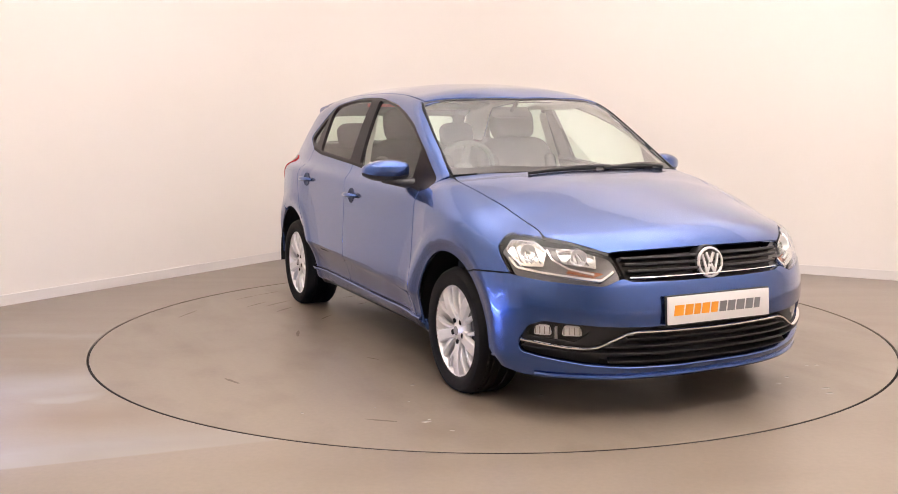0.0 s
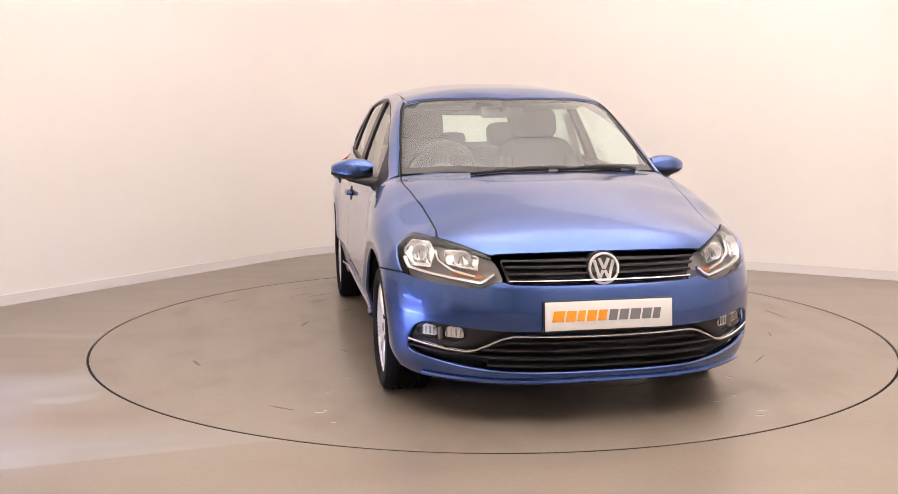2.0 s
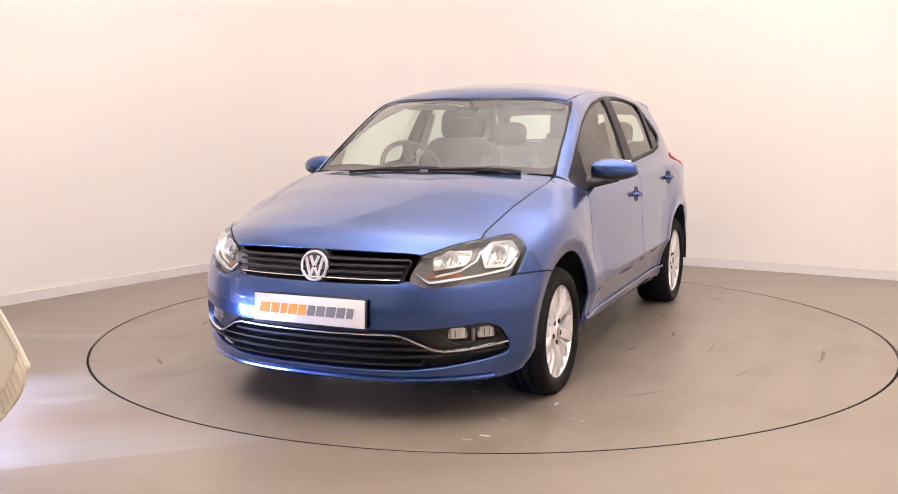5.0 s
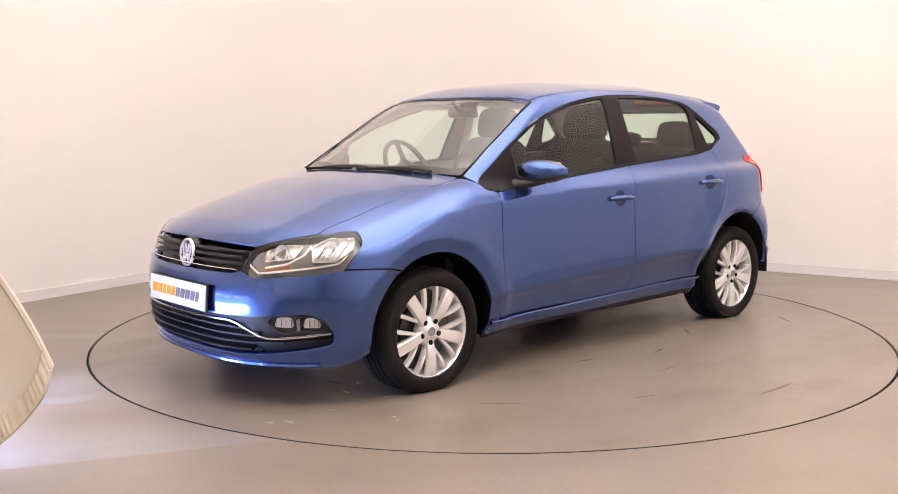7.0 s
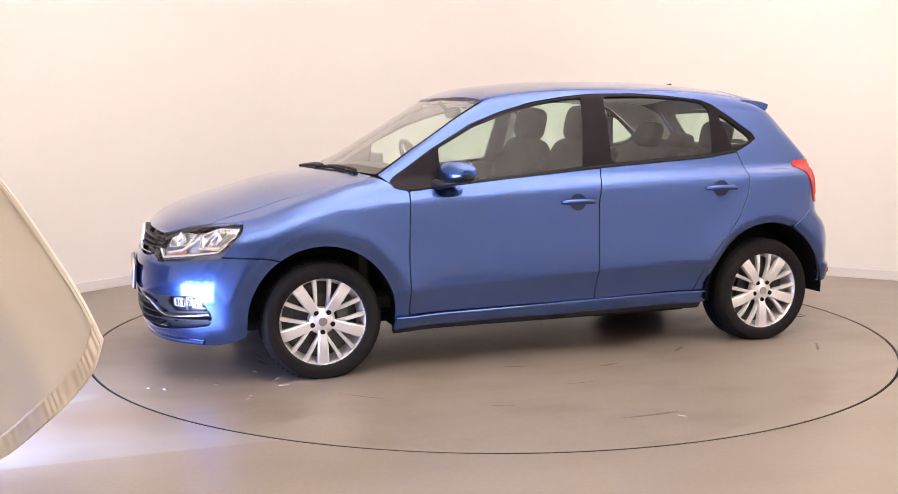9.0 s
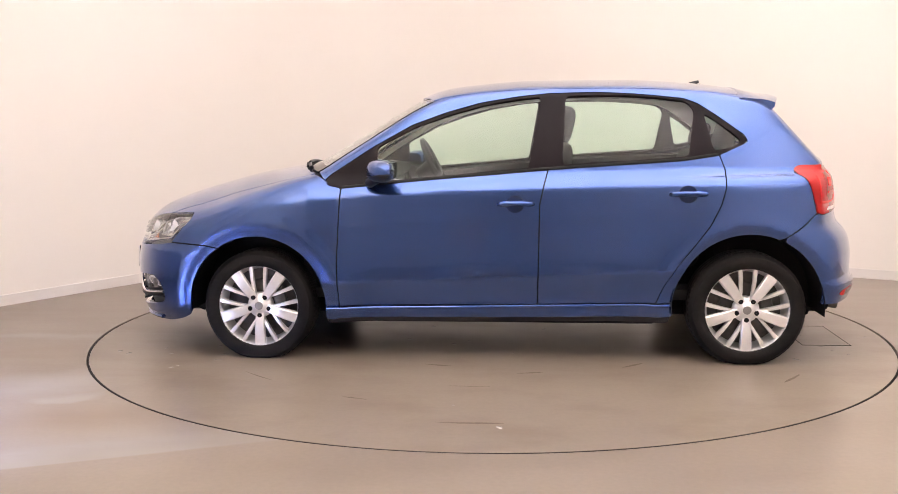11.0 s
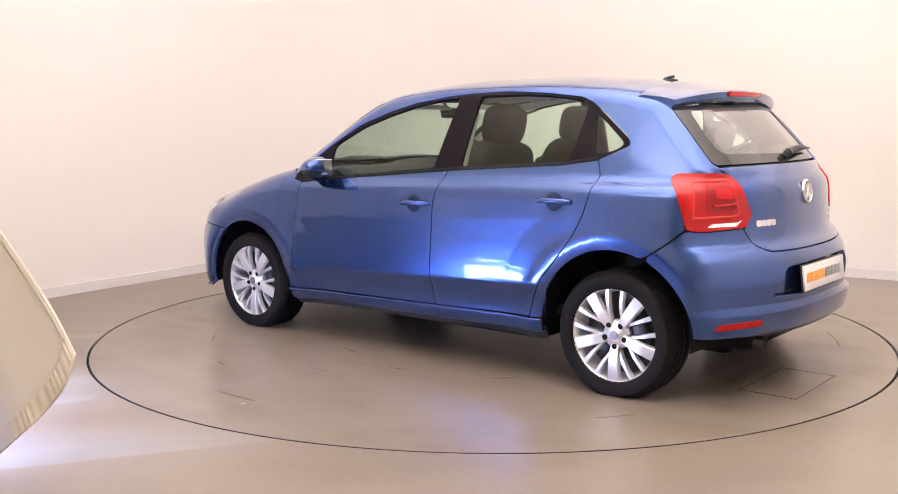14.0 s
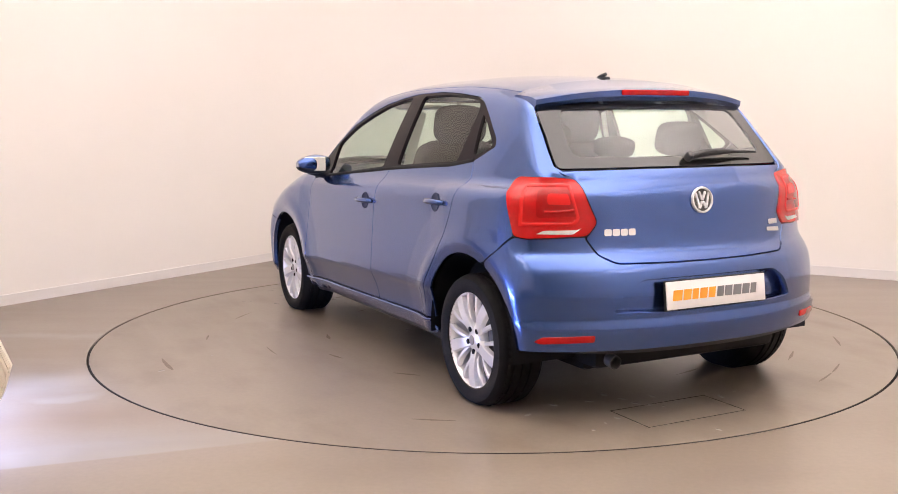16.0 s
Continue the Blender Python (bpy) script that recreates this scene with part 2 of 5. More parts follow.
def body(p):
    """Below nought inside the car's outer skin, above it outside. p: n x 3, metres, x ahead, y to the car's left."""
    x, y, z = p[:, 0], np.abs(p[:, 1]), p[:, 2]
    # lower body
    w = spl(x, [-1.95, -1.6, -1.2, -0.7, 0.2, 0.8, 1.2, 1.5, 1.8, 2.1], [0.75, 0.79, 0.822, 0.82, 0.822, 0.822, 0.83, 0.815, 0.775, 0.70])
    w = w + spl(z, [0.12, 0.17, 0.21, 0.255, 0.28], [-0.085, -0.052, -0.028, -0.004, 0.0])
    zc = z - spl(x, [-0.9, 0.85], [0.462, 0.392])  # height over the door's low crease
    zs = z - spl(x, [-1.6, -1.1, 0.8, 1.3, 1.6, 1.8], [0.935, 0.925, 0.842, 0.79, 0.70, 0.63])  # and over the shoulder line
    mid = np.clip((1.0 - np.abs(x + 0.03)) / 0.15, 0, 1)  # the crease runs between the wheels
    w = w + mid * spl(zc, [-0.2, -0.13, -0.02, 0.0, 0.012, 0.06, 0.15, 0.27, 0.37, 0.43], [-0.05, -0.044, -0.010, 0.002, 0.004, 0.003, -0.002, -0.010, -0.0135, -0.014]) + (1 - mid) * spl(zc, [-0.2, -0.05, 0.1, 0.25], [-0.016, -0.006, -0.002, -0.005])
    w = w + spl(zs, [-0.15, -0.05, -0.008, 0.012, 0.08, 0.16, 0.3], [0.0, -0.006, -0.013, -0.024, -0.062, -0.12, -0.25])
    for ax in (AXLE_F, AXLE_R):
        r = np.hypot(x - ax, z - HUB_Z)
        w = w + spl(r, [0.30, 0.36, 0.415, 0.43, 0.445, 0.50, 0.62], [0.004, 0.005, 0.015, 0.0165, 0.016, 0.007, 0.0])  # the flare round the arch has its ridge a hand above the edge
    sides = y - w
    f = spl(z, [0.12, 0.17, 0.22, 0.30, 0.45, 0.55, 0.60, 0.68, 0.76], [1.95, 1.99, 2.03, 2.05, 2.06, 2.045, 2.02, 1.995, 1.95])
    front = x - (f - 0.30 * (y / 0.75) ** 3.0)
    b = spl(z, [0.15, 0.22, 0.30, 0.402, 0.416, 0.52, 0.61, 0.66, 0.70, 0.78, 0.90, 1.02, 1.1], [-1.78, -1.83, -1.876, -1.899, -1.876, -1.878, -1.862, -1.83, -1.795, -1.783, -1.772, -1.70, -1.6])
    rear = (b + 0.20 * (y / 0.75) ** 2.6) - x
    top = spl(x, [-1.8, -1.2, 0.6, 0.95, 1.3, 1.6, 1.85, 2.0, 2.1], [1.0, 1.0, 0.985, 0.985, 0.945, 0.872, 0.79, 0.715, 0.65])
    fall = spl(x, [0.6, 0.93, 1.3, 1.57, 1.9], [0.045, 0.05, 0.095, 0.125, 0.125])
    lid = z - (top - fall * (y / 0.70) ** 2.4)
    low = smax(smax(smax(sides, lid, 0.07), smax(front, rear, 0.01), 0.07), 0.15 - z, 0.02)
    # cabin
    ws = (x - (1.10 - 1.70 * (z - 0.96) - 0.17 * (y / 0.65) ** 2.2)) / 1.6
    roof = z - (spl(x, [-1.6, -1.45, -1.3, -1.0, -0.6, -0.2, 0.2, 0.45, 0.7], [1.30, 1.342, 1.377, 1.418, 1.438, 1.437, 1.408, 1.365, 1.30]) - 0.06 * (y / 0.55) ** 2.6)
    gy = spl(x, [-1.7, -1.2, -0.4, 0.4, 0.9, 1.1], [0.69, 0.742, 0.755, 0.75, 0.715, 0.68])
    gs = y - (gy - 0.30 * (z - 0.9) - 0.25 * (z - 0.9) ** 2)
    rs = ((-1.70 + 0.93 * (np.maximum(z, 1.0) - 1.016) + 0.10 * (y / 0.6) ** 2.2) - x) / 1.3
    cab = np.maximum(smax(smax(smax(ws, rs, 0.01), gs, 0.05), roof, 0.05), 0.85 - z)
    return -smax(-low, -cab, 0.03)


def onto(o, d, far):
    """Where rays from o along d leave the body: the outermost crossing within far."""
    o, d = np.asarray(o, float), np.asarray(d, float)
    lo, hi = np.zeros(len(o)), np.full(len(o), float(far))
    for k in range(40):  # step in from outside
        s = far * (1 - k / 40)
        inside = (body(o + d * s) < 0) & (lo == 0)
        lo = np.where(inside, s, lo)
        hi = np.where(inside, np.minimum(s + far / 40, far), hi)
    for _ in range(22):
        m = (lo + hi) / 2
        inside = body(o + d * m[:, None]) < 0
        lo, hi = np.where(inside, m, lo), np.where(inside, hi, m)
    return o + d * lo[:, None]
# ---- end of body shape ----


# ---- mesh helpers ----
def finish(name, verts, faces, mat, parent=None, label="", normals=None, smooth=True):
    me = bpy.data.meshes.new(name)
    me.from_pydata([tuple(v) for v in verts], [], faces)
    me.materials.append(mat)
    me.polygons.foreach_set("use_smooth", [smooth] * len(me.polygons))
    me.update()
    if normals is not None:
        me.normals_split_custom_set_from_vertices([tuple(n) for n in normals])
    ob = new(name, me)
    ob.parent = parent
    return tagged(ob, label)


def part(name, bm, mat, parent=None, label="", smooth=True, sharp=35):
    me = bpy.data.meshes.new(name)
    bmesh.ops.recalc_face_normals(bm, faces=bm.faces)
    bm.to_mesh(me)
    bm.free()
    me.materials.append(mat)
    me.polygons.foreach_set("use_smooth", [smooth] * len(me.polygons))
    if smooth:
        me.set_sharp_from_angle(angle=radians(sharp))
    ob = new(name, me)
    ob.parent = parent
    return tagged(ob, label)


def box(bm, m, sx, sy, sz, bevel=0.0, segments=2):
    vs = bmesh.ops.create_cube(bm, size=1, matrix=m @ Matrix.Diagonal((sx, sy, sz, 1)))["verts"]
    if bevel:
        es = list({e for v in vs for e in v.link_edges})
        bmesh.ops.bevel(bm, geom=es, offset=bevel, segments=segments, affect="EDGES", profile=0.5)


def revolve(bm, profile, n=48, m=None, closed=False):
    """Turns (radius, height) pairs about the local z axis."""
    m = m or Matrix.Identity(4)
    rings = [[bm.verts.new(m @ Vector((r * math.cos(2 * math.pi * i / n), r * math.sin(2 * math.pi * i / n), h))) for i in range(n)] for r, h in profile]
    pairs = list(zip(rings, rings[1:])) + ([(rings[-1], rings[0])] if closed else [])
    for a, b in pairs:
        for i in range(n):
            bm.faces.new((a[i], a[(i + 1) % n], b[(i + 1) % n], b[i]))
    return rings


def tube(bm, path, radius, n=10):
    """A round bar along a path, closed at the ends."""
    path = [Vector(p) for p in path]
    rings = []
    for i, p in enumerate(path):
        d = (path[min(i + 1, len(path) - 1)] - path[max(i - 1, 0)]).normalized()
        u = d.orthogonal().normalized() if not rings else (last - d * last.dot(d)).normalized()
        last, w = u, d.cross(u)
        r = radius[i] if isinstance(radius, (list, tuple)) else radius
        rings.append([bm.verts.new(p + r * (u * math.cos(2 * math.pi * k / n) + w * math.sin(2 * math.pi * k / n))) for k in range(n)])
    for a, b in zip(rings, rings[1:]):
        for k in range(n):
            bm.faces.new((a[k], a[(k + 1) % n], b[(k + 1) % n], b[k]))
    bm.faces.new(rings[0]), bm.faces.new(rings[-1])


# ---- panels laid on the car's skin ----
class Chart:
    """A flat map of the skin: round the car's length ('girth'), round the nose or tail ('front', 'rear'), or from a point ('bonnet', 'lamp')."""

    def __init__(self, kind):
        self.kind = kind

    def flat(self, p):
        x, y, z = np.asarray(p, float).T
        if self.kind == "girth":
            return np.stack([x, np.arctan2(z - 0.5, y) * 0.85], 1)
        if self.kind == "front":
            return np.stack([np.arctan2(y, x - 1.2) * 0.83, z], 1)
        if self.kind == "rear":
            return np.stack([np.arctan2(y, -1.0 - x) * 0.85, z], 1)
        c = np.array([0.5, 0, 0.2]) if self.kind == "bonnet" else np.array([1.0, 0, 0.4])
        k = 1.3 if self.kind == "bonnet" else 0.95
        return np.stack([np.arctan2(y, x - c[0]) * k, np.arctan2(z - c[2], np.hypot(x - c[0], y)) * k], 1)

    def lay(self, q):
        u, v = np.asarray(q, float).T
        n = np.zeros_like(u)
        if self.kind == "girth":
            return onto(np.stack([u, n, n + 0.5], 1), np.stack([n, np.cos(v / 0.85), np.sin(v / 0.85)], 1), 1.25)
        if self.kind == "front":
            return onto(np.stack([n + 1.2, n, v], 1), np.stack([np.cos(u / 0.83), np.sin(u / 0.83), n], 1), 1.1)
        if self.kind == "rear":
            return onto(np.stack([n - 1.0, n, v], 1), np.stack([-np.cos(u / 0.85), np.sin(u / 0.85), n], 1), 1.1)
        c, k = ((0.5, 0, 0.2), 1.3) if self.kind == "bonnet" else ((1.0, 0, 0.4), 0.95)
        a, e = u / k, v / k
        return onto(np.tile(c, (len(u), 1)), np.stack([np.cos(e) * np.cos(a), np.cos(e) * np.sin(a), np.sin(e)], 1), 1.9)


GIRTH, FRONT, REAR, BONNET, LAMP = (Chart(k) for k in ("girth", "front", "rear", "bonnet", "lamp"))


def snap(chart, pts):
    """The given places moved onto the skin."""
    return [tuple(p) for p in chart.lay(chart.flat(pts))]


def skin_normal(p):
    e = 0.004
    g = np.stack([body(p + d) - body(p - d) for d in np.eye(3) * e], 1)
    return g / np.maximum(np.linalg.norm(g, axis=1, keepdims=True), 1e-9)


def side(*xz):
    """Places on the car's left flank by (x, z)."""
    a = np.array(xz, float)
    n = np.zeros(len(a))
    return [tuple(p) for p in onto(np.stack([a[:, 0], n, a[:, 1]], 1), np.tile((0.0, 1.0, 0.0), (len(a), 1)), 1.0)]


def rounded(pts, radius, step=0.025):
    """A closed outline with rounded corners, in even steps. A point may bring its own radius."""
    n = len(pts)
    out = []
    for i in range(n):
        a, b, c = (np.array(pts[j % n][:2], float) for j in (i - 1, i, i + 1))
        r = pts[i][2] if len(pts[i]) > 2 else radius
        la, lc = np.linalg.norm(a - b), np.linalg.norm(c - b)
        da, dc = min(r, la * 0.45), min(r, lc * 0.45)
        p0, p1 = b + (a - b) / max(la, 1e-9) * da, b + (c - b) / max(lc, 1e-9) * dc
        k = max(2, int(np.linalg.norm(p1 - p0) / 0.008))
        k = min(k, 7)
        for t in np.linspace(0, 1, k + 1):
            out.append((1 - t) ** 2 * p0 + 2 * t * (1 - t) * b + t * t * p1)
    res = []
    for a, b in zip(out, out[1:] + out[:1]):
        k = max(1, int(np.linalg.norm(b - a) / step))
        res += [a + (b - a) * j / k for j in range(k)]
    keep = [res[0]]
    for q in res[1:]:
        if np.linalg.norm(q - keep[-1]) > 0.0015:
            keep.append(q)
    return np.array(keep)


def shrink(poly, d):
    """The outline moved inwards by d."""
    nxt, prv = np.roll(poly, -1, 0), np.roll(poly, 1, 0)
    t = nxt - prv
    t /= np.maximum(np.linalg.norm(t, axis=1, keepdims=True), 1e-9)
    area = 0.5 * np.sum(poly[:, 0] * nxt[:, 1] - nxt[:, 0] * poly[:, 1])
    nrm = np.stack([-t[:, 1], t[:, 0]], 1) * (1 if area > 0 else -1)
    return poly + nrm * d


def within(poly, q):
    x, y = q[:, 0][:, None], q[:, 1][:, None]
    x0, y0 = poly[:, 0], poly[:, 1]
    x1, y1 = np.roll(x0, -1), np.roll(y0, -1)
    with np.errstate(divide="ignore", invalid="ignore"):
        c = ((y0 > y) != (y1 > y)) & (x < (x1 - x0) * (y - y0) / (y1 - y0) + x0)
    return c.sum(1) % 2 == 1


from mathutils.geometry import delaunay_2d_cdt


def panel(name, chart, outline, mat, parent=None, label="", radius=0.02, holes=(), gap=0.0033, lift=0.0, depth=0.012, grid=0.022, mirror=False, flip=False, thick=True):
    """One sheet of the skin within an outline of places (x, y, z); lift moves it along the skin's normal, depth turns its edge inwards."""
    loops = [shrink(rounded([tuple(f) for f in chart.flat(outline)], radius), gap)]
    for h in holes:
        hp, hr = h if isinstance(h, tuple) else (h, radius)
        loops.append(rounded([tuple(f) for f in chart.flat(hp)], hr))
    lo, hi = loops[0].min(0), loops[0].max(0)
    gx, gy = np.meshgrid(np.arange(lo[0], hi[0], grid), np.arange(lo[1], hi[1], grid))
    inner = np.stack([gx.ravel(), gy.ravel()], 1)
    keep = within(shrink(loops[0], grid * 0.45), inner)
    for h in loops[1:]:
        keep &= ~within(shrink(h, -grid * 0.45), inner)
    pts, edges = [], []
    for lp in loops:
        s = len(pts)
        pts += [Vector(q) for q in lp]
        edges += [(s + i, s + (i + 1) % len(lp)) for i in range(len(lp))]
    ring_n = len(pts)
    pts += [Vector(q) for q in inner[keep]]
    v2, _, f2, ov, _, _ = delaunay_2d_cdt(pts, edges, [], 0, 1e-6)
    q = np.array([tuple(v) for v in v2])
    mid = np.array([q[list(f)].mean(0) for f in f2])
    ok = within(loops[0], mid)
    for h in loops[1:]:
        ok &= ~within(h, mid)
    f2 = [f for f, k in zip(f2, ok) if k]
    used = sorted({i for f in f2 for i in f})
    back = {o: i for i, o in enumerate(used)}
    q = q[used]
    faces = [tuple(back[i] for i in f) for f in f2]
    p = chart.lay(q)
    nrm = skin_normal(p)
    p = p + nrm * lift
    a, b, c = (p[[f[k] for f in faces]] for k in range(3))
    turn = np.einsum("ij,ij->i", np.cross(b - a, c - a), nrm[[f[0] for f in faces]])
    faces = [f if s > 0 else f[::-1] for f, s in zip(faces, turn)]
    if thick and depth:
        # the turned-in edge
        count = {}
        for f in faces:
            for i in range(3):
                count[(f[i], f[(i + 1) % 3])] = 1
        rim = [e for e in count if (e[1], e[0]) not in count]
        extra, en, base = [], [], len(p)
        for i, j in rim:
            out = np.cross(p[j] - p[i], nrm[i])
            out /= max(np.linalg.norm(out), 1e-9)
            k = base + len(extra)
            extra += [p[i], p[j], p[j] - nrm[j] * depth, p[i] - nrm[i] * depth]
            en += [nrm[i] * 0.6 + out * 0.6, nrm[j] * 0.6 + out * 0.6, out, out]
            faces.append((k, k + 3, k + 2, k + 1))
        if extra:
            p, nrm = np.vstack([p, extra]), np.vstack([nrm, en])
            nrm /= np.linalg.norm(nrm, axis=1, keepdims=True)
    if flip:
        p, nrm, faces = p * (1, -1, 1), nrm * (1, -1, 1), [f[::-1] for f in faces]
    return finish(name, p, faces, mat, parent, label, nrm)


def ribbon(name, chart, path, width, mat, parent=None, label="", lift=0.004, thick=0.01, step=0.02, flip=False, smooth_path=True):
    """A bar of even width along a path of places on the skin."""
    f = chart.flat(path)
    if smooth_path and len(f) > 2:
        g = [f[0]]
        for a, b, c in zip(f, f[1:], f[2:]):
            g += [b + (a - b) * min(0.4, 0.03 / max(np.linalg.norm(a - b), 1e-6)), (a + c) * 0.02 + b * 0.96, b + (c - b) * min(0.4, 0.03 / max(np.linalg.norm(c - b), 1e-6))]
        f = np.array(g + [f[-1]])
    q = []
    for a, b in zip(f, f[1:]):
        k = max(1, int(np.linalg.norm(b - a) / step))
        q += [a + (b - a) * j / k for j in range(k)]
    q = np.array(q + [f[-1]])
    t = np.gradient(q, axis=0)
    t /= np.maximum(np.linalg.norm(t, axis=1, keepdims=True), 1e-9)
    n2 = np.stack([-t[:, 1], t[:, 0]], 1) * width / 2
    rows = []
    for off, up in ((-1, -thick), (-1, 0), (-0.5, thick * 0.35), (0.5, thick * 0.35), (1, 0), (1, -thick)):
        p = chart.lay(q + n2 * off)
        rows.append(p + skin_normal(p) * (lift + up))
    k, m = len(rows), len(q)
    verts = np.concatenate(rows)
    if flip:
        verts = verts * (1, -1, 1)
    bm = bmesh.new()
    vs = [bm.verts.new(v) for v in verts]
    for r in range(k):
        for i in range(m - 1):
            bm.faces.new((vs[r * m + i], vs[r * m + i + 1], vs[(r + 1) % k * m + i + 1], vs[(r + 1) % k * m + i]))
    bm.faces.new([vs[r * m] for r in range(k)]), bm.faces.new([vs[r * m + m - 1] for r in range(k)])
    return part(name, bm, mat, parent, label)


def both(pts):
    """A left half outline, from the middle outwards and back to it, with its mirror image."""
    return list(pts) + [(x, -y, z) for x, y, z in reversed(pts) if abs(y) > 1e-6]


# ---- room ----
def plate_mesh(name, pts, z0, z1, mat, **tags):
    """An upright sheet of wall along a line of plan points, with its thickness behind (thick below nought: in front)."""
    pts = [Vector(p) for p in pts]
    thick, inside = tags.pop("thick", 0.15), Vector((0.0, -1.0))
    back = []
    for i, p in enumerate(pts):
        d = (pts[min(i + 1, len(pts) - 1)] - pts[max(i - 1, 0)]).normalized()
        n = Vector((-d.y, d.x))
        n = n if n.dot(p - inside) > 0 else -n
        back.append(p + n * thick)
    bm = bmesh.new()
    for line in (pts, back):
        vs = [[bm.verts.new((p.x, p.y, z)) for z in (z0, z1)] for p in line]
        for a, b in zip(vs, vs[1:]):
            bm.faces.new((a[0], b[0], b[1], a[1]))
    for z in (z0, z1):
        va, vb = [bm.verts.new((p.x, p.y, z)) for p in pts], [bm.verts.new((p.x, p.y, z)) for p in back]
        for i in range(len(pts) - 1):
            bm.faces.new((va[i], va[i + 1], vb[i + 1], vb[i]))
    for p, q in ((pts[0], back[0]), (pts[-1], back[-1])):
        bm.faces.new([bm.verts.new(v) for v in ((p.x, p.y, z0), (q.x, q.y, z0), (q.x, q.y, z1), (p.x, p.y, z1))])
    return tagged(part(name, bm, mat), **tags)


L_DIR, R_DIR = Vector((-0.5285, -0.849)), Vector((0.869, -0.494))
CORNER = Vector((-1.10, 4.14))


def corner_line(radius, inset=0.0, far_l=0.0, far_r=9.0, start_l=9.0):
    """The wall line in plan: down the left wall, round the soft corner, along the right wall."""
    c = CORNER
    t = radius
    a, b = c + L_DIR * t, c + R_DIR * t
    pts = [c + L_DIR * start_l, a]
    for k in range(1, 16):
        s = k / 16
        pts.append(a * (1 - s) ** 2 + c * 2 * s * (1 - s) + b * s * s)
    pts += [b, c + R_DIR * far_r]
    if inset:
        mid = (L_DIR + R_DIR).normalized()
        out = []
        for i, p in enumerate(pts):
            d = (pts[min(i + 1, len(pts) - 1)] - pts[max(i - 1, 0)]).normalized()
            n = Vector((-d.y, d.x))
            n = n if n.dot(mid) > 0 else -n
            out.append(p + n * inset)
        pts = out
    return pts


plate_mesh("wall_back", corner_line(1.6, 0.0, start_l=12.6, far_r=8.0), 0, CEILING, WALL, label="cream painted wall with a softly rounded corner", category="wall", kind="structure")
W2 = CORNER + L_DIR * 12.6
W3 = CORNER + R_DIR * 8.0
W4 = W3 + L_DIR * 12.6
plate_mesh("wall_right", [W3, W4], 0, CEILING, WALL, label="cream painted wall", category="wall", kind="structure")
plate_mesh("wall_front", [W2, W4], 0, CEILING, WALL, label="cream painted wall", category="wall", kind="structure")
plate_mesh("baseboard", corner_line(1.6, 0.0, start_l=12.6, far_r=8.0), 0.0, 0.072, TRIM_WHITE, label="white painted skirting board along the wall", category="skirting", kind="structure", thick=-0.014)

bm = bmesh.new()
RING = 2.225
rim = [bm.verts.new(((RING + 0.007) * math.cos(2 * math.pi * i / 192), (RING + 0.007) * math.sin(2 * math.pi * i / 192), 0)) for i in range(192)]
low = [bm.verts.new((v.co.x, v.co.y, -0.06)) for v in rim]
outer = [bm.verts.new((v.co.x * 6.5, v.co.y * 6.5, 0)) for v in rim]
for i in range(192):
    bm.faces.new((rim[i], outer[i], outer[(i + 1) % 192], rim[(i + 1) % 192]))
for i in range(192):
    bm.faces.new((rim[i], rim[(i + 1) % 192], low[(i + 1) % 192], low[i]))
tagged(part("floor", bm, FLOOR), "worn half-glossy grey-brown painted concrete floor", "floor", kind="structure")
bm = bmesh.new()
bmesh.ops.create_circle(bm, cap_ends=True, segments=96, radius=RING + 0.1, matrix=pose(0, 0, -0.06))
tagged(part("pit_floor", bm, PIT), "dark pit under the turntable's edge", "pit", kind="structure")

turntable = new("turntable")
tagged(turntable, "round car turntable flush with the floor, thin dark gap", "turntable")
bm = bmesh.new()
revolve(bm, [(0.0001, 0.0), (1.2, 0.0), (RING - 0.009, 0.0), (RING - 0.007, -0.002), (RING - 0.007, -0.05)], 192)
part("turntable_top", bm, DISC, turntable)
bm = bmesh.new()
revolve(bm, [(RING - 0.0065, -0.001), (RING - 0.002, -0.001), (RING - 0.002, -0.05)], 192)
part("turntable_edge", bm, PIT, turntable, "dark steel edge")

# a lid let into the disc, with scuffs and wet specks round it
bm = bmesh.new()
box(bm, pose(-1.85, 0.115, -0.001), 0.25, 0.50, 0.004, 0.001, 1)
lid = part("hatch_lid", bm, DISC, turntable, "rectangular lid let into the disc")
for lx, ly, sx, sy in ((-1.722, 0.115, 0.0025, 0.51), (-1.978, 0.115, 0.0015, 0.51), (-1.85, 0.368, 0.26, 0.003), (-1.85, -0.138, 0.26, 0.0015)):
    bm = bmesh.new()
    box(bm, pose(lx, ly, 0.0008), sx, sy, 0.0016)
    part("hatch_groove", bm, PIT, lid, "dark groove")
rnd = random.Random(5)
bm = bmesh.new()
for cx0, cy0, spread, count in ((-1.75, 0.2, 0.22, 16), (1.6, 0.8, 0.25, 12), (0.2, 0.75, 0.5, 10), (1.35, -1.1, 0.3, 8)):
    for _ in range(count):
        r = rnd.uniform(0.004, 0.014)
        m = pose(cx0 + rnd.gauss(0, spread), cy0 + rnd.gauss(0, spread), 0.0002, 0, 0, rnd.uniform(0, 180)) @ Matrix.Diagonal((rnd.uniform(1, 2.6), 1, 1, 1))
        revolve(bm, [(r, 0.0), (r * 0.8, 0.0012), (0.0003, 0.0016)], 10, m)
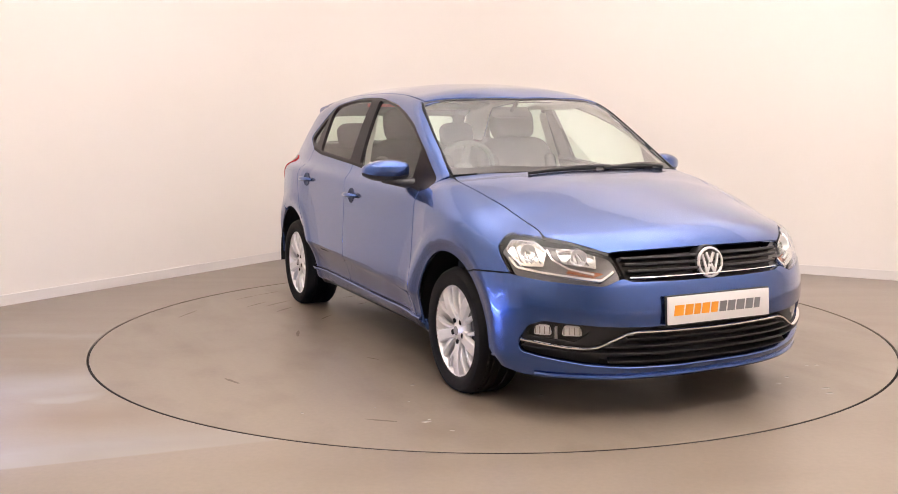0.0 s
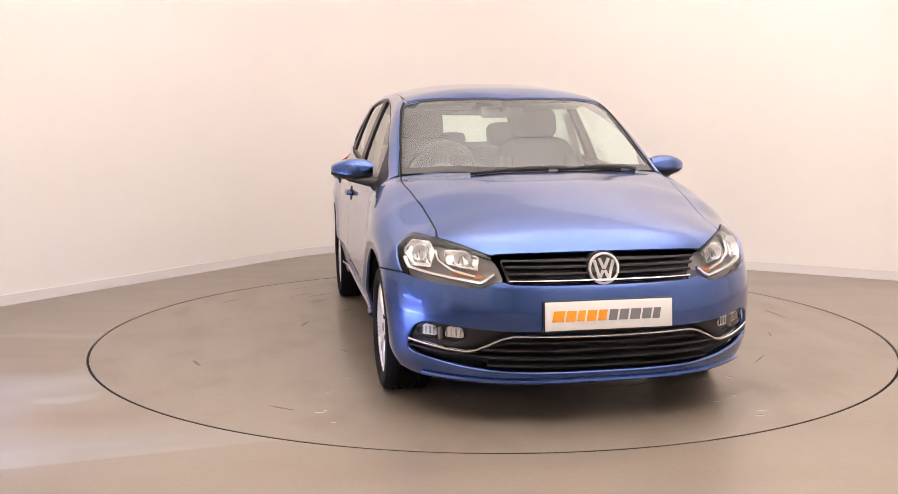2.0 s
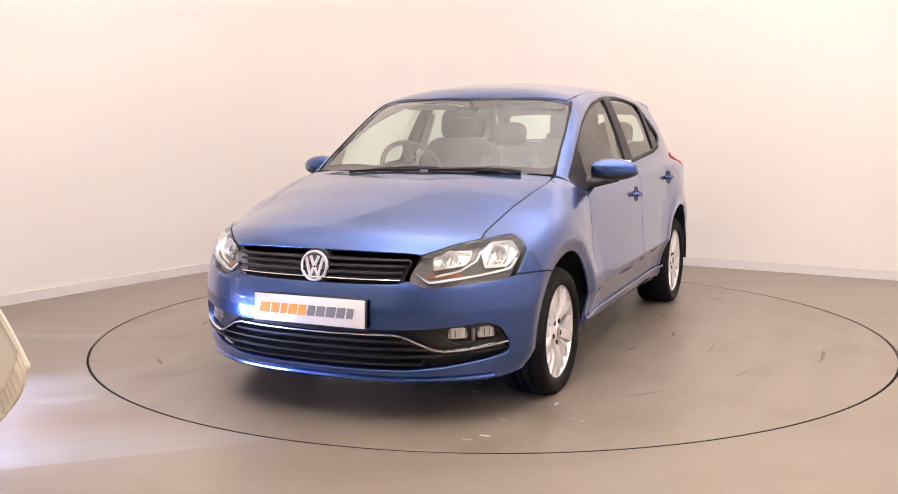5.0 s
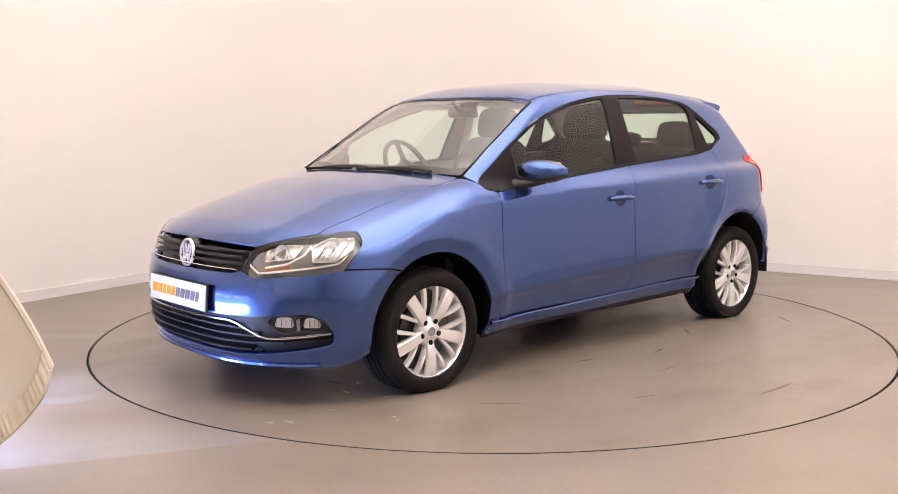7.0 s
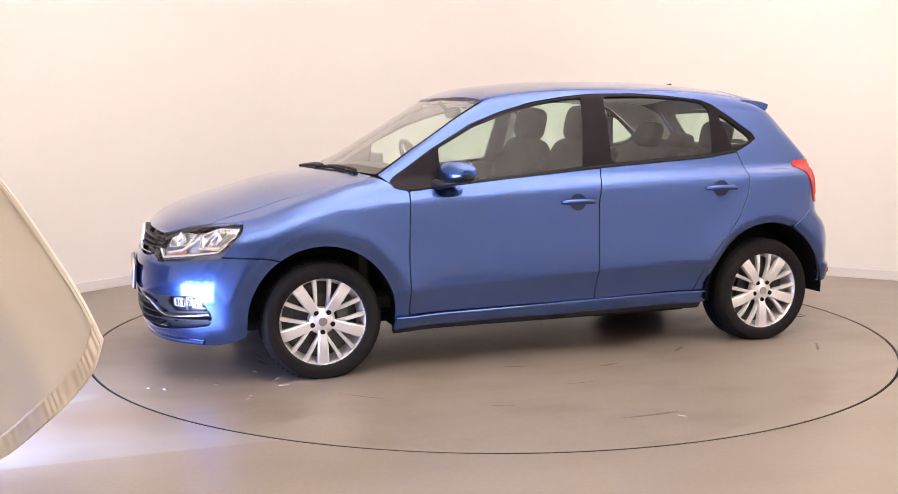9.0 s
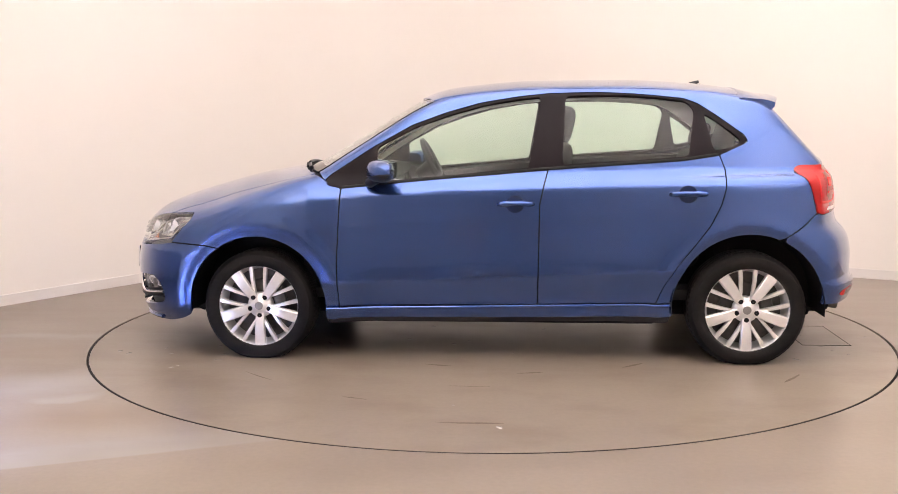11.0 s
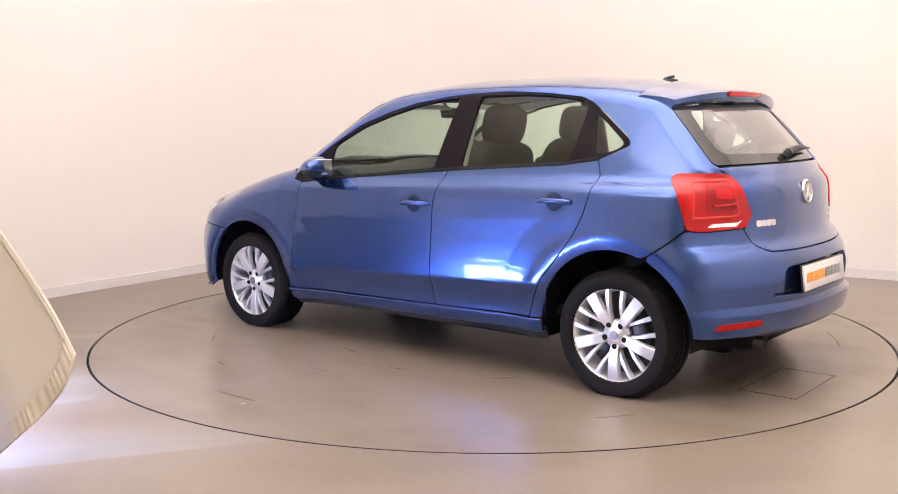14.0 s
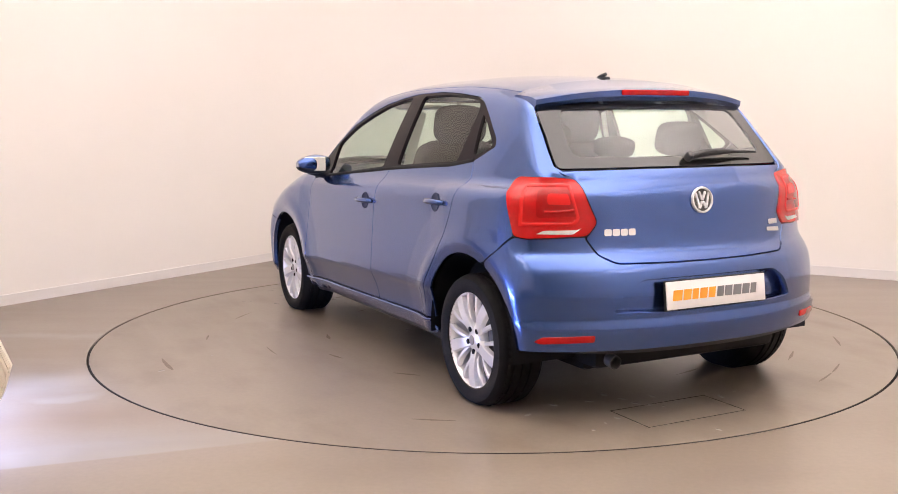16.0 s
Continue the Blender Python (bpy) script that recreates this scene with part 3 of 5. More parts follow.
tagged(part("wet_speckle", bm, WATER, turntable, "small wet specks"), kind="stuff")
bm = bmesh.new()
for _ in range(26):  # dark tyre scuffs
    a, q = rnd.uniform(0, 2 * math.pi), rnd.uniform(0.9, 2.0)
    n = rnd.randint(4, 7)
    w = rnd.uniform(0.004, 0.012)
    pts = [(q * math.cos(a + k * 0.025), q * math.sin(a + k * 0.025)) for k in range(n)]
    rows = []
    for k, (x, y) in enumerate(pts):
        h = w * math.sin(math.pi * (k + 0.3) / n) * rnd.uniform(0.6, 1.2)
        rows.append((bm.verts.new((x * (1 - h / q), y * (1 - h / q), 0.0006)), bm.verts.new((x * (1 + h / q), y * (1 + h / q), 0.0006))))
    for p, r2 in zip(rows, rows[1:]):
        bm.faces.new((p[0], r2[0], r2[1], p[1]))
tagged(part("tyre_scuff", bm, SCUFF, turntable, "faint brown tyre scuffs"), kind="stuff")

# unseen ceiling, kept white so the added lamps bounce softly off it
bm = bmesh.new()
vs = [bm.verts.new((p.x, p.y, CEILING)) for p in (W2, CORNER + Vector((0, 0.6)), W3, W4)]
bm.faces.new(vs)
ceil = tagged(part("ceiling", bm, CEIL), "unseen plain white painted ceiling that bounces the added lamps", "ceiling", kind="structure")


def curtain():
    """A cream sheet whose free corner swings in front of the doorway, with a gathered hem."""
    thing = new("curtain")
    tagged(thing, "cream tarpaulin curtain with a stitched hem, billowing", "curtain")
    lead = [(0.0, 0.0), (-0.08, 0.17), (-0.24, 0.43), (-0.35, 0.58), (-0.53, 0.8), (-0.75, 1.2), (-0.85, 1.9), (-0.9, 2.9)]
    foot = [(0.0, 0.0), (-0.03, -0.10), (-0.11, -0.20), (-0.2, -0.28), (-0.34, -0.39), (-0.45, -0.42), (-0.56, -0.43), (-0.68, -0.44)]

    def along(pts, s):
        i = min(int(s * (len(pts) - 1)), len(pts) - 2)
        f = s * (len(pts) - 1) - i
        p0, p1, p2, p3 = (Vector(pts[min(max(i + k, 0), len(pts) - 1)]) for k in (-1, 0, 1, 2))
        return 0.5 * ((2 * p1) + (p2 - p0) * f + (2 * p0 - 5 * p1 + 4 * p2 - p3) * f * f + (3 * p1 - p0 - 3 * p2 + p3) * f**3)

    n = 40

    def spot(u, v):
        a, b = along(lead, v), along(foot, u)
        p = a + b
        puff = 0.16 * math.sin(min(1, u * 1.6) * math.pi * 0.5) * math.exp(-v * 1.5) + 0.018 * math.sin(u * 21 + v * 4) * u
        return Vector((p.x, -puff + 0.25 * u, p.y))

    def sheet(name, us, vs, off, mat, wrinkle=0.0):
        bm = bmesh.new()
        rows = []
        for j, v in enumerate(vs):
            rows.append([bm.verts.new(spot(u, v) + Vector((0, off + wrinkle * math.sin(u * 190 + v * 14 + 2 * math.sin(u * 37)), 0))) for u in us])
        for a, b in zip(rows, rows[1:]):
            for i in range(len(us) - 1):
                bm.faces.new((a[i], a[i + 1], b[i + 1], b[i]))
        ob = part(name, bm, mat, thing)
        mod = ob.modifiers.new("thickness", "SOLIDIFY")
        mod.thickness, mod.offset = 0.004, 0
        return ob

    grid = [k / n for k in range(n + 1)]
    sheet("cloth", grid, grid, 0.0, FABRIC)
    tagged(sheet("bottom_hem", [k / 160 for k in range(161)], [0.0, 0.006, 0.018, 0.032, 0.046, 0.058, 0.066], -0.02, HEM, 0.0015), "gathered cream hem tape")
    tagged(sheet("side_hem", [0.0, 0.012, 0.024, 0.036, 0.048], [k / 120 for k in range(121)], -0.007, FABRIC, 0.001), "smooth cream side hem")
    return thing


drape = curtain()


def curtain_wall():
    """A hanging cream sheet in soft folds that ends a hand above the floor. Added out of view to keep the daylight low.
    """
    line = [Vector(p) for p in CURTAIN_LINE]
    bm = bmesh.new()
    cols, run = [], 0.0
    for a, b in zip(line, line[1:]):
        d = b - a
        n = Vector((-d.y, d.x)).normalized()
        k = int(d.length / 0.05)
        for i in range(k):
            p = a + d * i / k
            w = 0.035 * math.sin(run * 9.0) + 0.02 * math.sin(run * 21.0 + 1.0)
            run += d.length / k
            cols.append([bm.verts.new((p.x + n.x * w * s, p.y + n.y * w * s, z)) for z, s in ((0.66, 1.2), (0.74, 1.1), (1.2, 1.0), (2.6, 0.8), (CEILING - 0.02, 0.5))])
    for a, b in zip(cols, cols[1:]):
        for i in range(4):
            bm.faces.new((a[i], a[i + 1], b[i + 1], b[i]))
    return tagged(part("curtain_wall", bm, FABRIC), "unseen cream tarpaulin curtain hanging in folds, keeps the daylight low", "curtain", kind="structure")


curtain_wall()


def daylight_flap():
    """An added flap out of view that meters the daylight under the curtain's hem."""
    a, b = Vector((-2.48, -1.3)), Vector((-1.80, -3.35))
    n = Vector((-(b - a).y, (b - a).x)).normalized()
    bm = bmesh.new()
    cols = []
    for k in range(61):
        p = a.lerp(b, k / 60)
        w = 0.012 * math.sin(k * 0.9) + 0.008 * math.sin(k * 2.1 + 1)
        cols.append([bm.verts.new((p.x + n.x * w * g, p.y + n.y * w * g, z)) for z, g in ((0.10 + 0.006 * math.sin(k * 1.3), 1.2), (0.12, 1.1), (0.42, 0.8), (0.75, 0.3))])
    for p, q in zip(cols, cols[1:]):
        for i in range(3):
            bm.faces.new((p[i], p[i + 1], q[i + 1], q[i]))
    ob = part("daylight_flap", bm, FABRIC)
    mod = ob.modifiers.new("thickness", "SOLIDIFY")
    mod.thickness, mod.offset = 0.004, 0
    return tagged(ob, "unseen added cream tarpaulin flap that meters the low daylight", "curtain")


skirt = daylight_flap()


# ---- the car: its skin ----
car = new("car")
tagged(car, "metallic blue five-door hatchback on silver alloy wheels, doors shut", "car")


def pair(make):
    """Makes a part for the left and the right side."""
    return [make(False), make(True)]


def arch(ax, a0, a1, r=0.352, cz=0.285, n=14):
    """A stretch of wheel-arch edge, as places on the flank, by the angle from straight ahead."""
    return side(*[(ax + r * math.cos(radians(a0 + (a1 - a0) * k / n)), cz + r * math.sin(radians(a0 + (a1 - a0) * k / n))) for k in range(n + 1)])


def on_top(*xy):
    a = np.array(xy, float)
    return [tuple(p) for p in onto(np.stack([a[:, 0], a[:, 1], np.full(len(a), 0.5)], 1), np.tile((0.0, 0.0, 1.0), (len(a), 1)), 1.3)]


SCREEN_EDGE = snap(GIRTH, [(0.93, 0.662, 0.955), (0.74, 0.64, 1.09), (0.53, 0.605, 1.22), (0.335, 0.562, 1.325)])
ROOF_EDGE = on_top((0.31, 0.545), (0.1, 0.535), (-0.3, 0.53), (-0.8, 0.53), (-1.2, 0.528))
DOOR_F = side((0.796, 0.882), (0.806, 0.728), (0.815, 0.54), (0.812, 0.277))
DOOR_B = side((-0.248, 0.972), (-0.206, 0.80), (-0.201, 0.503), (-0.197, 0.293))
DOOR_R = side((-1.095, 1.041), (-1.12, 0.97), (-1.112, 0.88), (-1.09, 0.80), (-1.04, 0.70), (-0.965, 0.60), (-0.885, 0.50), (-0.825, 0.40), (-0.785, 0.303))
BELT_F = side((0.796, 0.882), (0.6, 0.898), (0.3, 0.927), (-0.248, 0.972))
BELT_R = side((-0.248, 0.972), (-0.6, 0.995), (-0.908, 1.014), (-1.095, 1.041))
DLO_TOP = side((0.862, 0.945), (0.66, 1.075), (0.44, 1.197), (0.27, 1.258), (0.09, 1.307), (-0.1, 1.337), (-0.26, 1.353), (-0.5, 1.358), (-0.74, 1.343), (-0.93, 1.322), (-1.0, 1.295), (-1.09, 1.235), (-1.222, 1.137), (-1.236, 1.105))
DLO_NOSE = side((0.868, 0.90), (0.884, 0.922))
BUMPER_F = side((1.428, 0.575), (1.503, 0.592), (1.60, 0.598), (1.695, 0.60))
LAMP_F = snap(LAMP, [(1.972, 0.405, 0.593), (1.957, 0.48, 0.562), (1.808, 0.677, 0.582), (1.698, 0.76, 0.60), (1.60, 0.762, 0.712), (1.584, 0.70, 0.752), (1.72, 0.612, 0.735), (1.80, 0.548, 0.722), (1.924, 0.438, 0.683)])
LAMP_R = snap(REAR, [(-1.445, 0.70, 0.965), (-1.475, 0.69, 0.99), (-1.60, 0.60, 0.992), (-1.655, 0.55, 0.98), (-1.69, 0.53, 0.94), (-1.722, 0.482, 0.81), (-1.71, 0.52, 0.757), (-1.60, 0.735, 0.748), (-1.555, 0.765, 0.757)])
BONNET_SIDE = on_top((0.95, 0.655), (1.03, 0.662), (1.2, 0.645), (1.39, 0.625), (1.55, 0.613), (1.67, 0.608))
BONNET_EDGE = BONNET_SIDE + [LAMP_F[6], LAMP_F[7], LAMP_F[8]]
GATE_LOW = snap(REAR, [(-1.707, 0.53, 0.75), (-1.735, 0.488, 0.685), (-1.785, 0.43, 0.652), (-1.82, 0.2, 0.648), (-1.83, 0.0, 0.647)])

# bonnet
edge = [p for p in BONNET_EDGE]
panel("bonnet", BONNET, [(1.115, 0.0, 0.97), (1.08, 0.25, 0.968), (1.0, 0.5, 0.962)] + edge + [(1.935, 0.425, 0.692), (1.965, 0.25, 0.695), (1.972, 0.1, 0.696)]
      + [(x, -y, z) for x, y, z in reversed([(1.115, 0.0, 0.97), (1.08, 0.25, 0.968), (1.0, 0.5, 0.962)] + edge + [(1.935, 0.425, 0.692), (1.965, 0.25, 0.695), (1.972, 0.1, 0.696)]) if y > 0],
      BLUE, car, "metallic blue bonnet with two soft ridges", radius=0.03)

# wings
wing = DOOR_F + side((0.822, 0.2), (0.885, 0.2)) + arch(AXLE_F, 176, 57, 0.352) + BUMPER_F + [LAMP_F[3], LAMP_F[4], LAMP_F[5], LAMP_F[6]] \
    + BONNET_SIDE[::-1][:-1] + [(0.955, 0.668, 0.953)] + side((0.905, 0.93), (0.884, 0.92), (0.868, 0.895))
pair(lambda f: panel("front_wing", GIRTH, wing, BLUE, car, "", 0.02, flip=f))

# doors, sills, side frames
doors = {}
for f in (False, True):
    doors["front", f] = panel("front_door", GIRTH, DOOR_F[::-1] + BELT_F[1:-1] + DOOR_B, BLUE, car, "blue front door with a crease low down", 0.012, flip=f)
    doors["rear", f] = panel("rear_door", GIRTH, BELT_R[:1] + BELT_R[1:] + DOOR_R[1:] + DOOR_B[::-1][:-1], BLUE, car, "blue rear door with a crease low down", 0.012, flip=f)
    panel("sill", GIRTH, side((0.882, 0.262), (0.81, 0.272), (-0.2, 0.289), (-0.862, 0.299), (-0.872, 0.245), (-0.866, 0.235), (0.0, 0.222), (0.89, 0.208)), BLUE, car, "blue side sill with a bright ledge", 0.012, lift=0.004, depth=0.03, flip=f)
    ribbon("sill_ledge", GIRTH, side((0.88, 0.268), (0.4, 0.277), (-0.2, 0.287), (-0.85, 0.297)), 0.014, BLUE, car, "thin bright ledge", 0.013, 0.012, flip=f, smooth_path=False)
    panel("sill_skirt", GIRTH, side((0.89, 0.225), (-0.87, 0.25), (-0.86, 0.19), (0.88, 0.17)), PLASTIC, car, "black underside of the sill", 0.01, lift=-0.012, flip=f)
LAMP_R_MID = np.mean(LAMP_R, 0)
UNDER = snap(REAR, [tuple(np.array(p) * 0.72 + LAMP_R_MID * 0.28) for p in LAMP_R])  # the quarter reaches a little under the lamp
frame_out = [SCREEN_EDGE[0]] + SCREEN_EDGE[1:] + ROOF_EDGE + on_top((-1.30, 0.535)) + [(-1.365, 0.555, 1.276), (-1.48, 0.578, 1.15), (-1.60, 0.60, 1.02)] + [(-1.625, 0.58, 0.998), LAMP_R[3], UNDER[2], UNDER[1], UNDER[0], LAMP_R[8]] \
    + side((-1.48, 0.69), (-1.405, 0.64)) + arch(AXLE_R, 112, 3, 0.365, 0.29) + DOOR_R[::-1][:] + DLO_TOP[::-1] + DLO_NOSE[::-1] + side((0.905, 0.935))
pair(lambda f: panel("side_frame", GIRTH, frame_out, BLUE, car, "blue roof pillar and rear quarter", 0.008, gap=0.0025, flip=f))
roof = [(0.45, 0.0, 1.35), (0.43, 0.25, 1.345), (0.345, 0.54, 1.33)] + ROOF_EDGE[1:] + on_top((-1.24, 0.45), (-1.27, 0.2), (-1.28, 0.0))
panel("roof", GIRTH, both(roof), BLUE, car, "smooth blue roof", 0.006, gap=0.002)

# side windows with their black frames
F_GLASS = side((0.625, 0.912), (0.62, 1.086), (0.42, 1.19), (0.25, 1.249), (0.07, 1.298), (-0.1, 1.327), (-0.213, 1.339), (-0.172, 1.10), (-0.152, 0.981), (0.2, 0.95))
R_GLASS = side((-0.318, 0.994), (-0.338, 1.342), (-0.6, 1.345), (-0.8, 1.331), (-0.94, 1.312), (-0.982, 1.27), (-0.945, 1.034), (-0.6, 1.013))
Q_GLASS = side((-1.07, 1.062), (-1.025, 1.25), (-1.09, 1.208), (-1.195, 1.125), (-1.205, 1.105), (-1.16, 1.08))
dlo = DLO_TOP + side((-1.165, 1.065), (-1.095, 1.041), (-0.908, 1.014), (-0.6, 0.995), (-0.248, 0.972), (0.3, 0.927), (0.6, 0.898), (0.796, 0.882)) + DLO_NOSE
for f in (False, True):
    surround = panel("window_frame", GIRTH, dlo, GLOSS_BLACK, car, "glossy black window surround and pillars", 0.025, [(F_GLASS, 0.02), (R_GLASS, 0.025), (Q_GLASS, 0.02)], 0.001, -0.003, 0.02, flip=f)
    for nm, g, d in (("front_side_window", F_GLASS, "front"), ("rear_side_window", R_GLASS, "rear"), ("quarter_window", Q_GLASS, None)):
        p = panel(nm, GIRTH, g, WINDOW, doors[d, f] if d else surround, "green-tinted glass", 0.02, (), -0.008, -0.012, 0, 0.05, flip=f)
        p.visible_shadow = False
    ribbon("belt_seal", GIRTH, side((0.79, 0.885), (0.3, 0.93), (-0.248, 0.975), (-0.6, 0.998), (-0.908, 1.017), (-1.09, 1.043)), 0.016, SEAL, surround, "", 0.001, 0.008, flip=f)

# black backing strips put the shade of the gaps into the shut lines
for f in (False, True):
    for line, holder in ((DOOR_F, doors["front", f]), (DOOR_B, doors["front", f]), (DOOR_R, doors["rear", f]), (BUMPER_F, car), (side((-1.405, 0.64), (-1.48, 0.69)) + [LAMP_R[8]], car), (DOOR_F[-1:] + DOOR_B[-1:] + DOOR_R[-1:], doors["front", f])):
        ribbon("shut_line_shade", GIRTH, line, 0.011, SEAL, holder, "", -0.005, 0.004, flip=f, smooth_path=False)
    ribbon("bonnet_gap_shade", BONNET, BONNET_EDGE, 0.014, SEAL, car, "", -0.005, 0.004, flip=f, smooth_path=False)

# windscreen, cowl, wipers
SCREEN = [(1.112, 0.0, 0.962), (1.08, 0.25, 0.96), (0.99, 0.52, 0.957), (0.935, 0.655, 0.957)] + [(0.74, 0.634, 1.09), (0.53, 0.598, 1.22), (0.345, 0.553, 1.32)] + [(0.42, 0.3, 1.338), (0.452, 0.0, 1.345)]
half = SCREEN
inner = [(1.06, 0.0, 0.99), (1.02, 0.25, 0.988), (0.935, 0.51, 0.982), (0.888, 0.632, 0.98), (0.728, 0.619, 1.09), (0.53, 0.585, 1.215), (0.358, 0.546, 1.312), (0.427, 0.3, 1.332), (0.460, 0.0, 1.339)]
band = panel("windscreen_border", GIRTH, both(half), SCREEN_PRINT, car, "black printed border of the windscreen", 0.008, [(both(inner), 0.04)], 0.003, -0.004)
screen = panel("windscreen", GIRTH, both(inner), SCREEN_GLASS, band, "clear green-tinted windscreen", 0.04, (), -0.012, -0.008, 0, 0.05)
screen.visible_shadow = False
panel("cowl", BONNET, both([(1.17, 0.0, 0.955), (1.13, 0.25, 0.955), (1.03, 0.5, 0.95), (0.965, 0.66, 0.948), (0.93, 0.66, 0.955), (0.97, 0.5, 0.98), (1.04, 0.25, 0.985), (1.08, 0.0, 0.99)]), PLASTIC, car, "black plastic cowl under the windscreen", 0.02, (), 0.0, -0.02, 0.01)


def wiper(pivot, tip, flexed):
    arm_bm = bmesh.new()
    a, b = Vector(pivot), Vector(tip)
    mids = [a.lerp(b, t) for t in (0, 0.15, 0.5, 0.75, 1)]
    pts = [tuple(p) for p in mids]
    skin = GIRTH.lay(GIRTH.flat(pts))
    nn = skin_normal(skin)
    tube(arm_bm, [Vector(p + n * h) for p, n, h in zip(skin, nn, (0.008, 0.014, 0.014, 0.012, 0.01))], [0.012, 0.009, 0.007, 0.005, 0.004], 8)
    ob = part("windscreen_wiper", arm_bm, PLASTIC, car, "black wiper parked along the windscreen's foot")
    bl = bmesh.new()
    c0, c1 = a.lerp(b, 0.25) + Vector((0.02, 0, 0.012)), a.lerp(b, 1.35) + Vector((0.02, 0, 0.0))
    skin = GIRTH.lay(GIRTH.flat([tuple(c0.lerp(c1, t)) for t in np.linspace(0, 1, 9)]))
    nn = skin_normal(skin)
    tube(bl, [Vector(p + n * 0.008) for p, n in zip(skin, nn)], 0.007, 8)
    part("blade", bl, SEAL, ob)


seal = snap(GIRTH, [(0.985, 0.54, 0.957), (0.938, 0.657, 0.957), (0.74, 0.637, 1.09), (0.53, 0.601, 1.22), (0.345, 0.556, 1.322)])
for f in (False, True):
    ribbon("windscreen_seal", GIRTH, seal, 0.008, SEAL, band, "", -0.001, 0.008, flip=f)
    panel("roof_corner", GIRTH, snap(GIRTH, [(0.395, 0.47, 1.33), (0.25, 0.48, 1.36), (0.25, 0.59, 1.32), (0.37, 0.585, 1.30)]), BLUE, car, "", 0.01, (), 0, -0.006, 0.0, flip=f)
wiper((1.09, 0.13, 0.972), (1.10, -0.24, 0.985), True)
wiper((1.0, 0.52, 0.968), (1.07, 0.2, 0.985), True)

# nose: bumper, grilles, lamps, plate
NOSE_TOP = BUMPER_F + [LAMP_F[3], LAMP_F[2], LAMP_F[1], LAMP_F[0], (1.994, 0.372, 0.58), (2.02, 0.2, 0.577), (2.026, 0.0, 0.576)]
nose_half = NOSE_TOP[::-1] + arch(AXLE_F, 54, -9, 0.352, 0.285, 8) + [(1.64, 0.765, 0.2), (1.72, 0.72, 0.18), (1.85, 0.58, 0.172), (1.93, 0.42, 0.172), (1.975, 0.2, 0.172), (1.985, 0.0, 0.172)]


def nose_at(deg, z):
    return (1.2 + 0.8 * math.cos(radians(deg)), 0.8 * math.sin(radians(deg)), z)


INTAKE = [nose_at(*q) for q in ((0, 0.402), (22, 0.398), (32, 0.402), (47.5, 0.42), (51.5, 0.395), (54.2, 0.33), (53.6, 0.285), (48.2, 0.268), (36, 0.238), (26, 0.226), (12, 0.223), (0, 0.223))]
intake = both(INTAKE)
bumper = panel("front_bumper", FRONT, both(nose_half), BLUE, car, "blue front bumper with a wide lower intake", 0.02, [(intake, 0.02)], depth=0.03)
mouth = panel("lower_intake", FRONT, intake, PLASTIC, car, "black ribbed lower intake", 0.02, (), -0.01, -0.045, 0.0)
for z, reach in ((0.250, 31), (0.285, 40), (0.318, 33), (0.350, 26)):
    ribbon("intake_slat", FRONT, [nose_at(d, z + 0.004 * abs(d) / 30 * (1 if z < 0.3 else 0)) for d in np.linspace(-reach, reach, 13)], 0.011, PLASTIC, mouth, "", -0.012, 0.03, smooth_path=False)
ribbon("intake_ledge", FRONT, [nose_at(d, 0.285 + 0.0009 * max(0, abs(d) - 25)) for d in np.linspace(-53, 53, 21)], 0.008, PLASTIC, mouth, "", -0.008, 0.03, smooth_path=False)
strip = [nose_at(*q) for q in ((53.2, 0.335), (48, 0.325), (41, 0.312), (36.2, 0.309), (33.5, 0.318), (27, 0.366), (24, 0.378), (12, 0.376), (0, 0.374))]
ribbon("chrome_strip", FRONT, strip[:-1] + [(x, -y, z) for x, y, z in reversed(strip)], 0.011, CHROME, mouth, "thin bright chrome strip dipping at its ends", -0.002, 0.012)
ribbon("front_lip", FRONT, [nose_at(d, 0.188 + 0.00006 * max(0, abs(d) - 22) ** 1.5) for d in np.linspace(-50, 50, 31)], 0.016, BLUE, bumper, "blue lower lip", 0.006, 0.02, smooth_path=False)
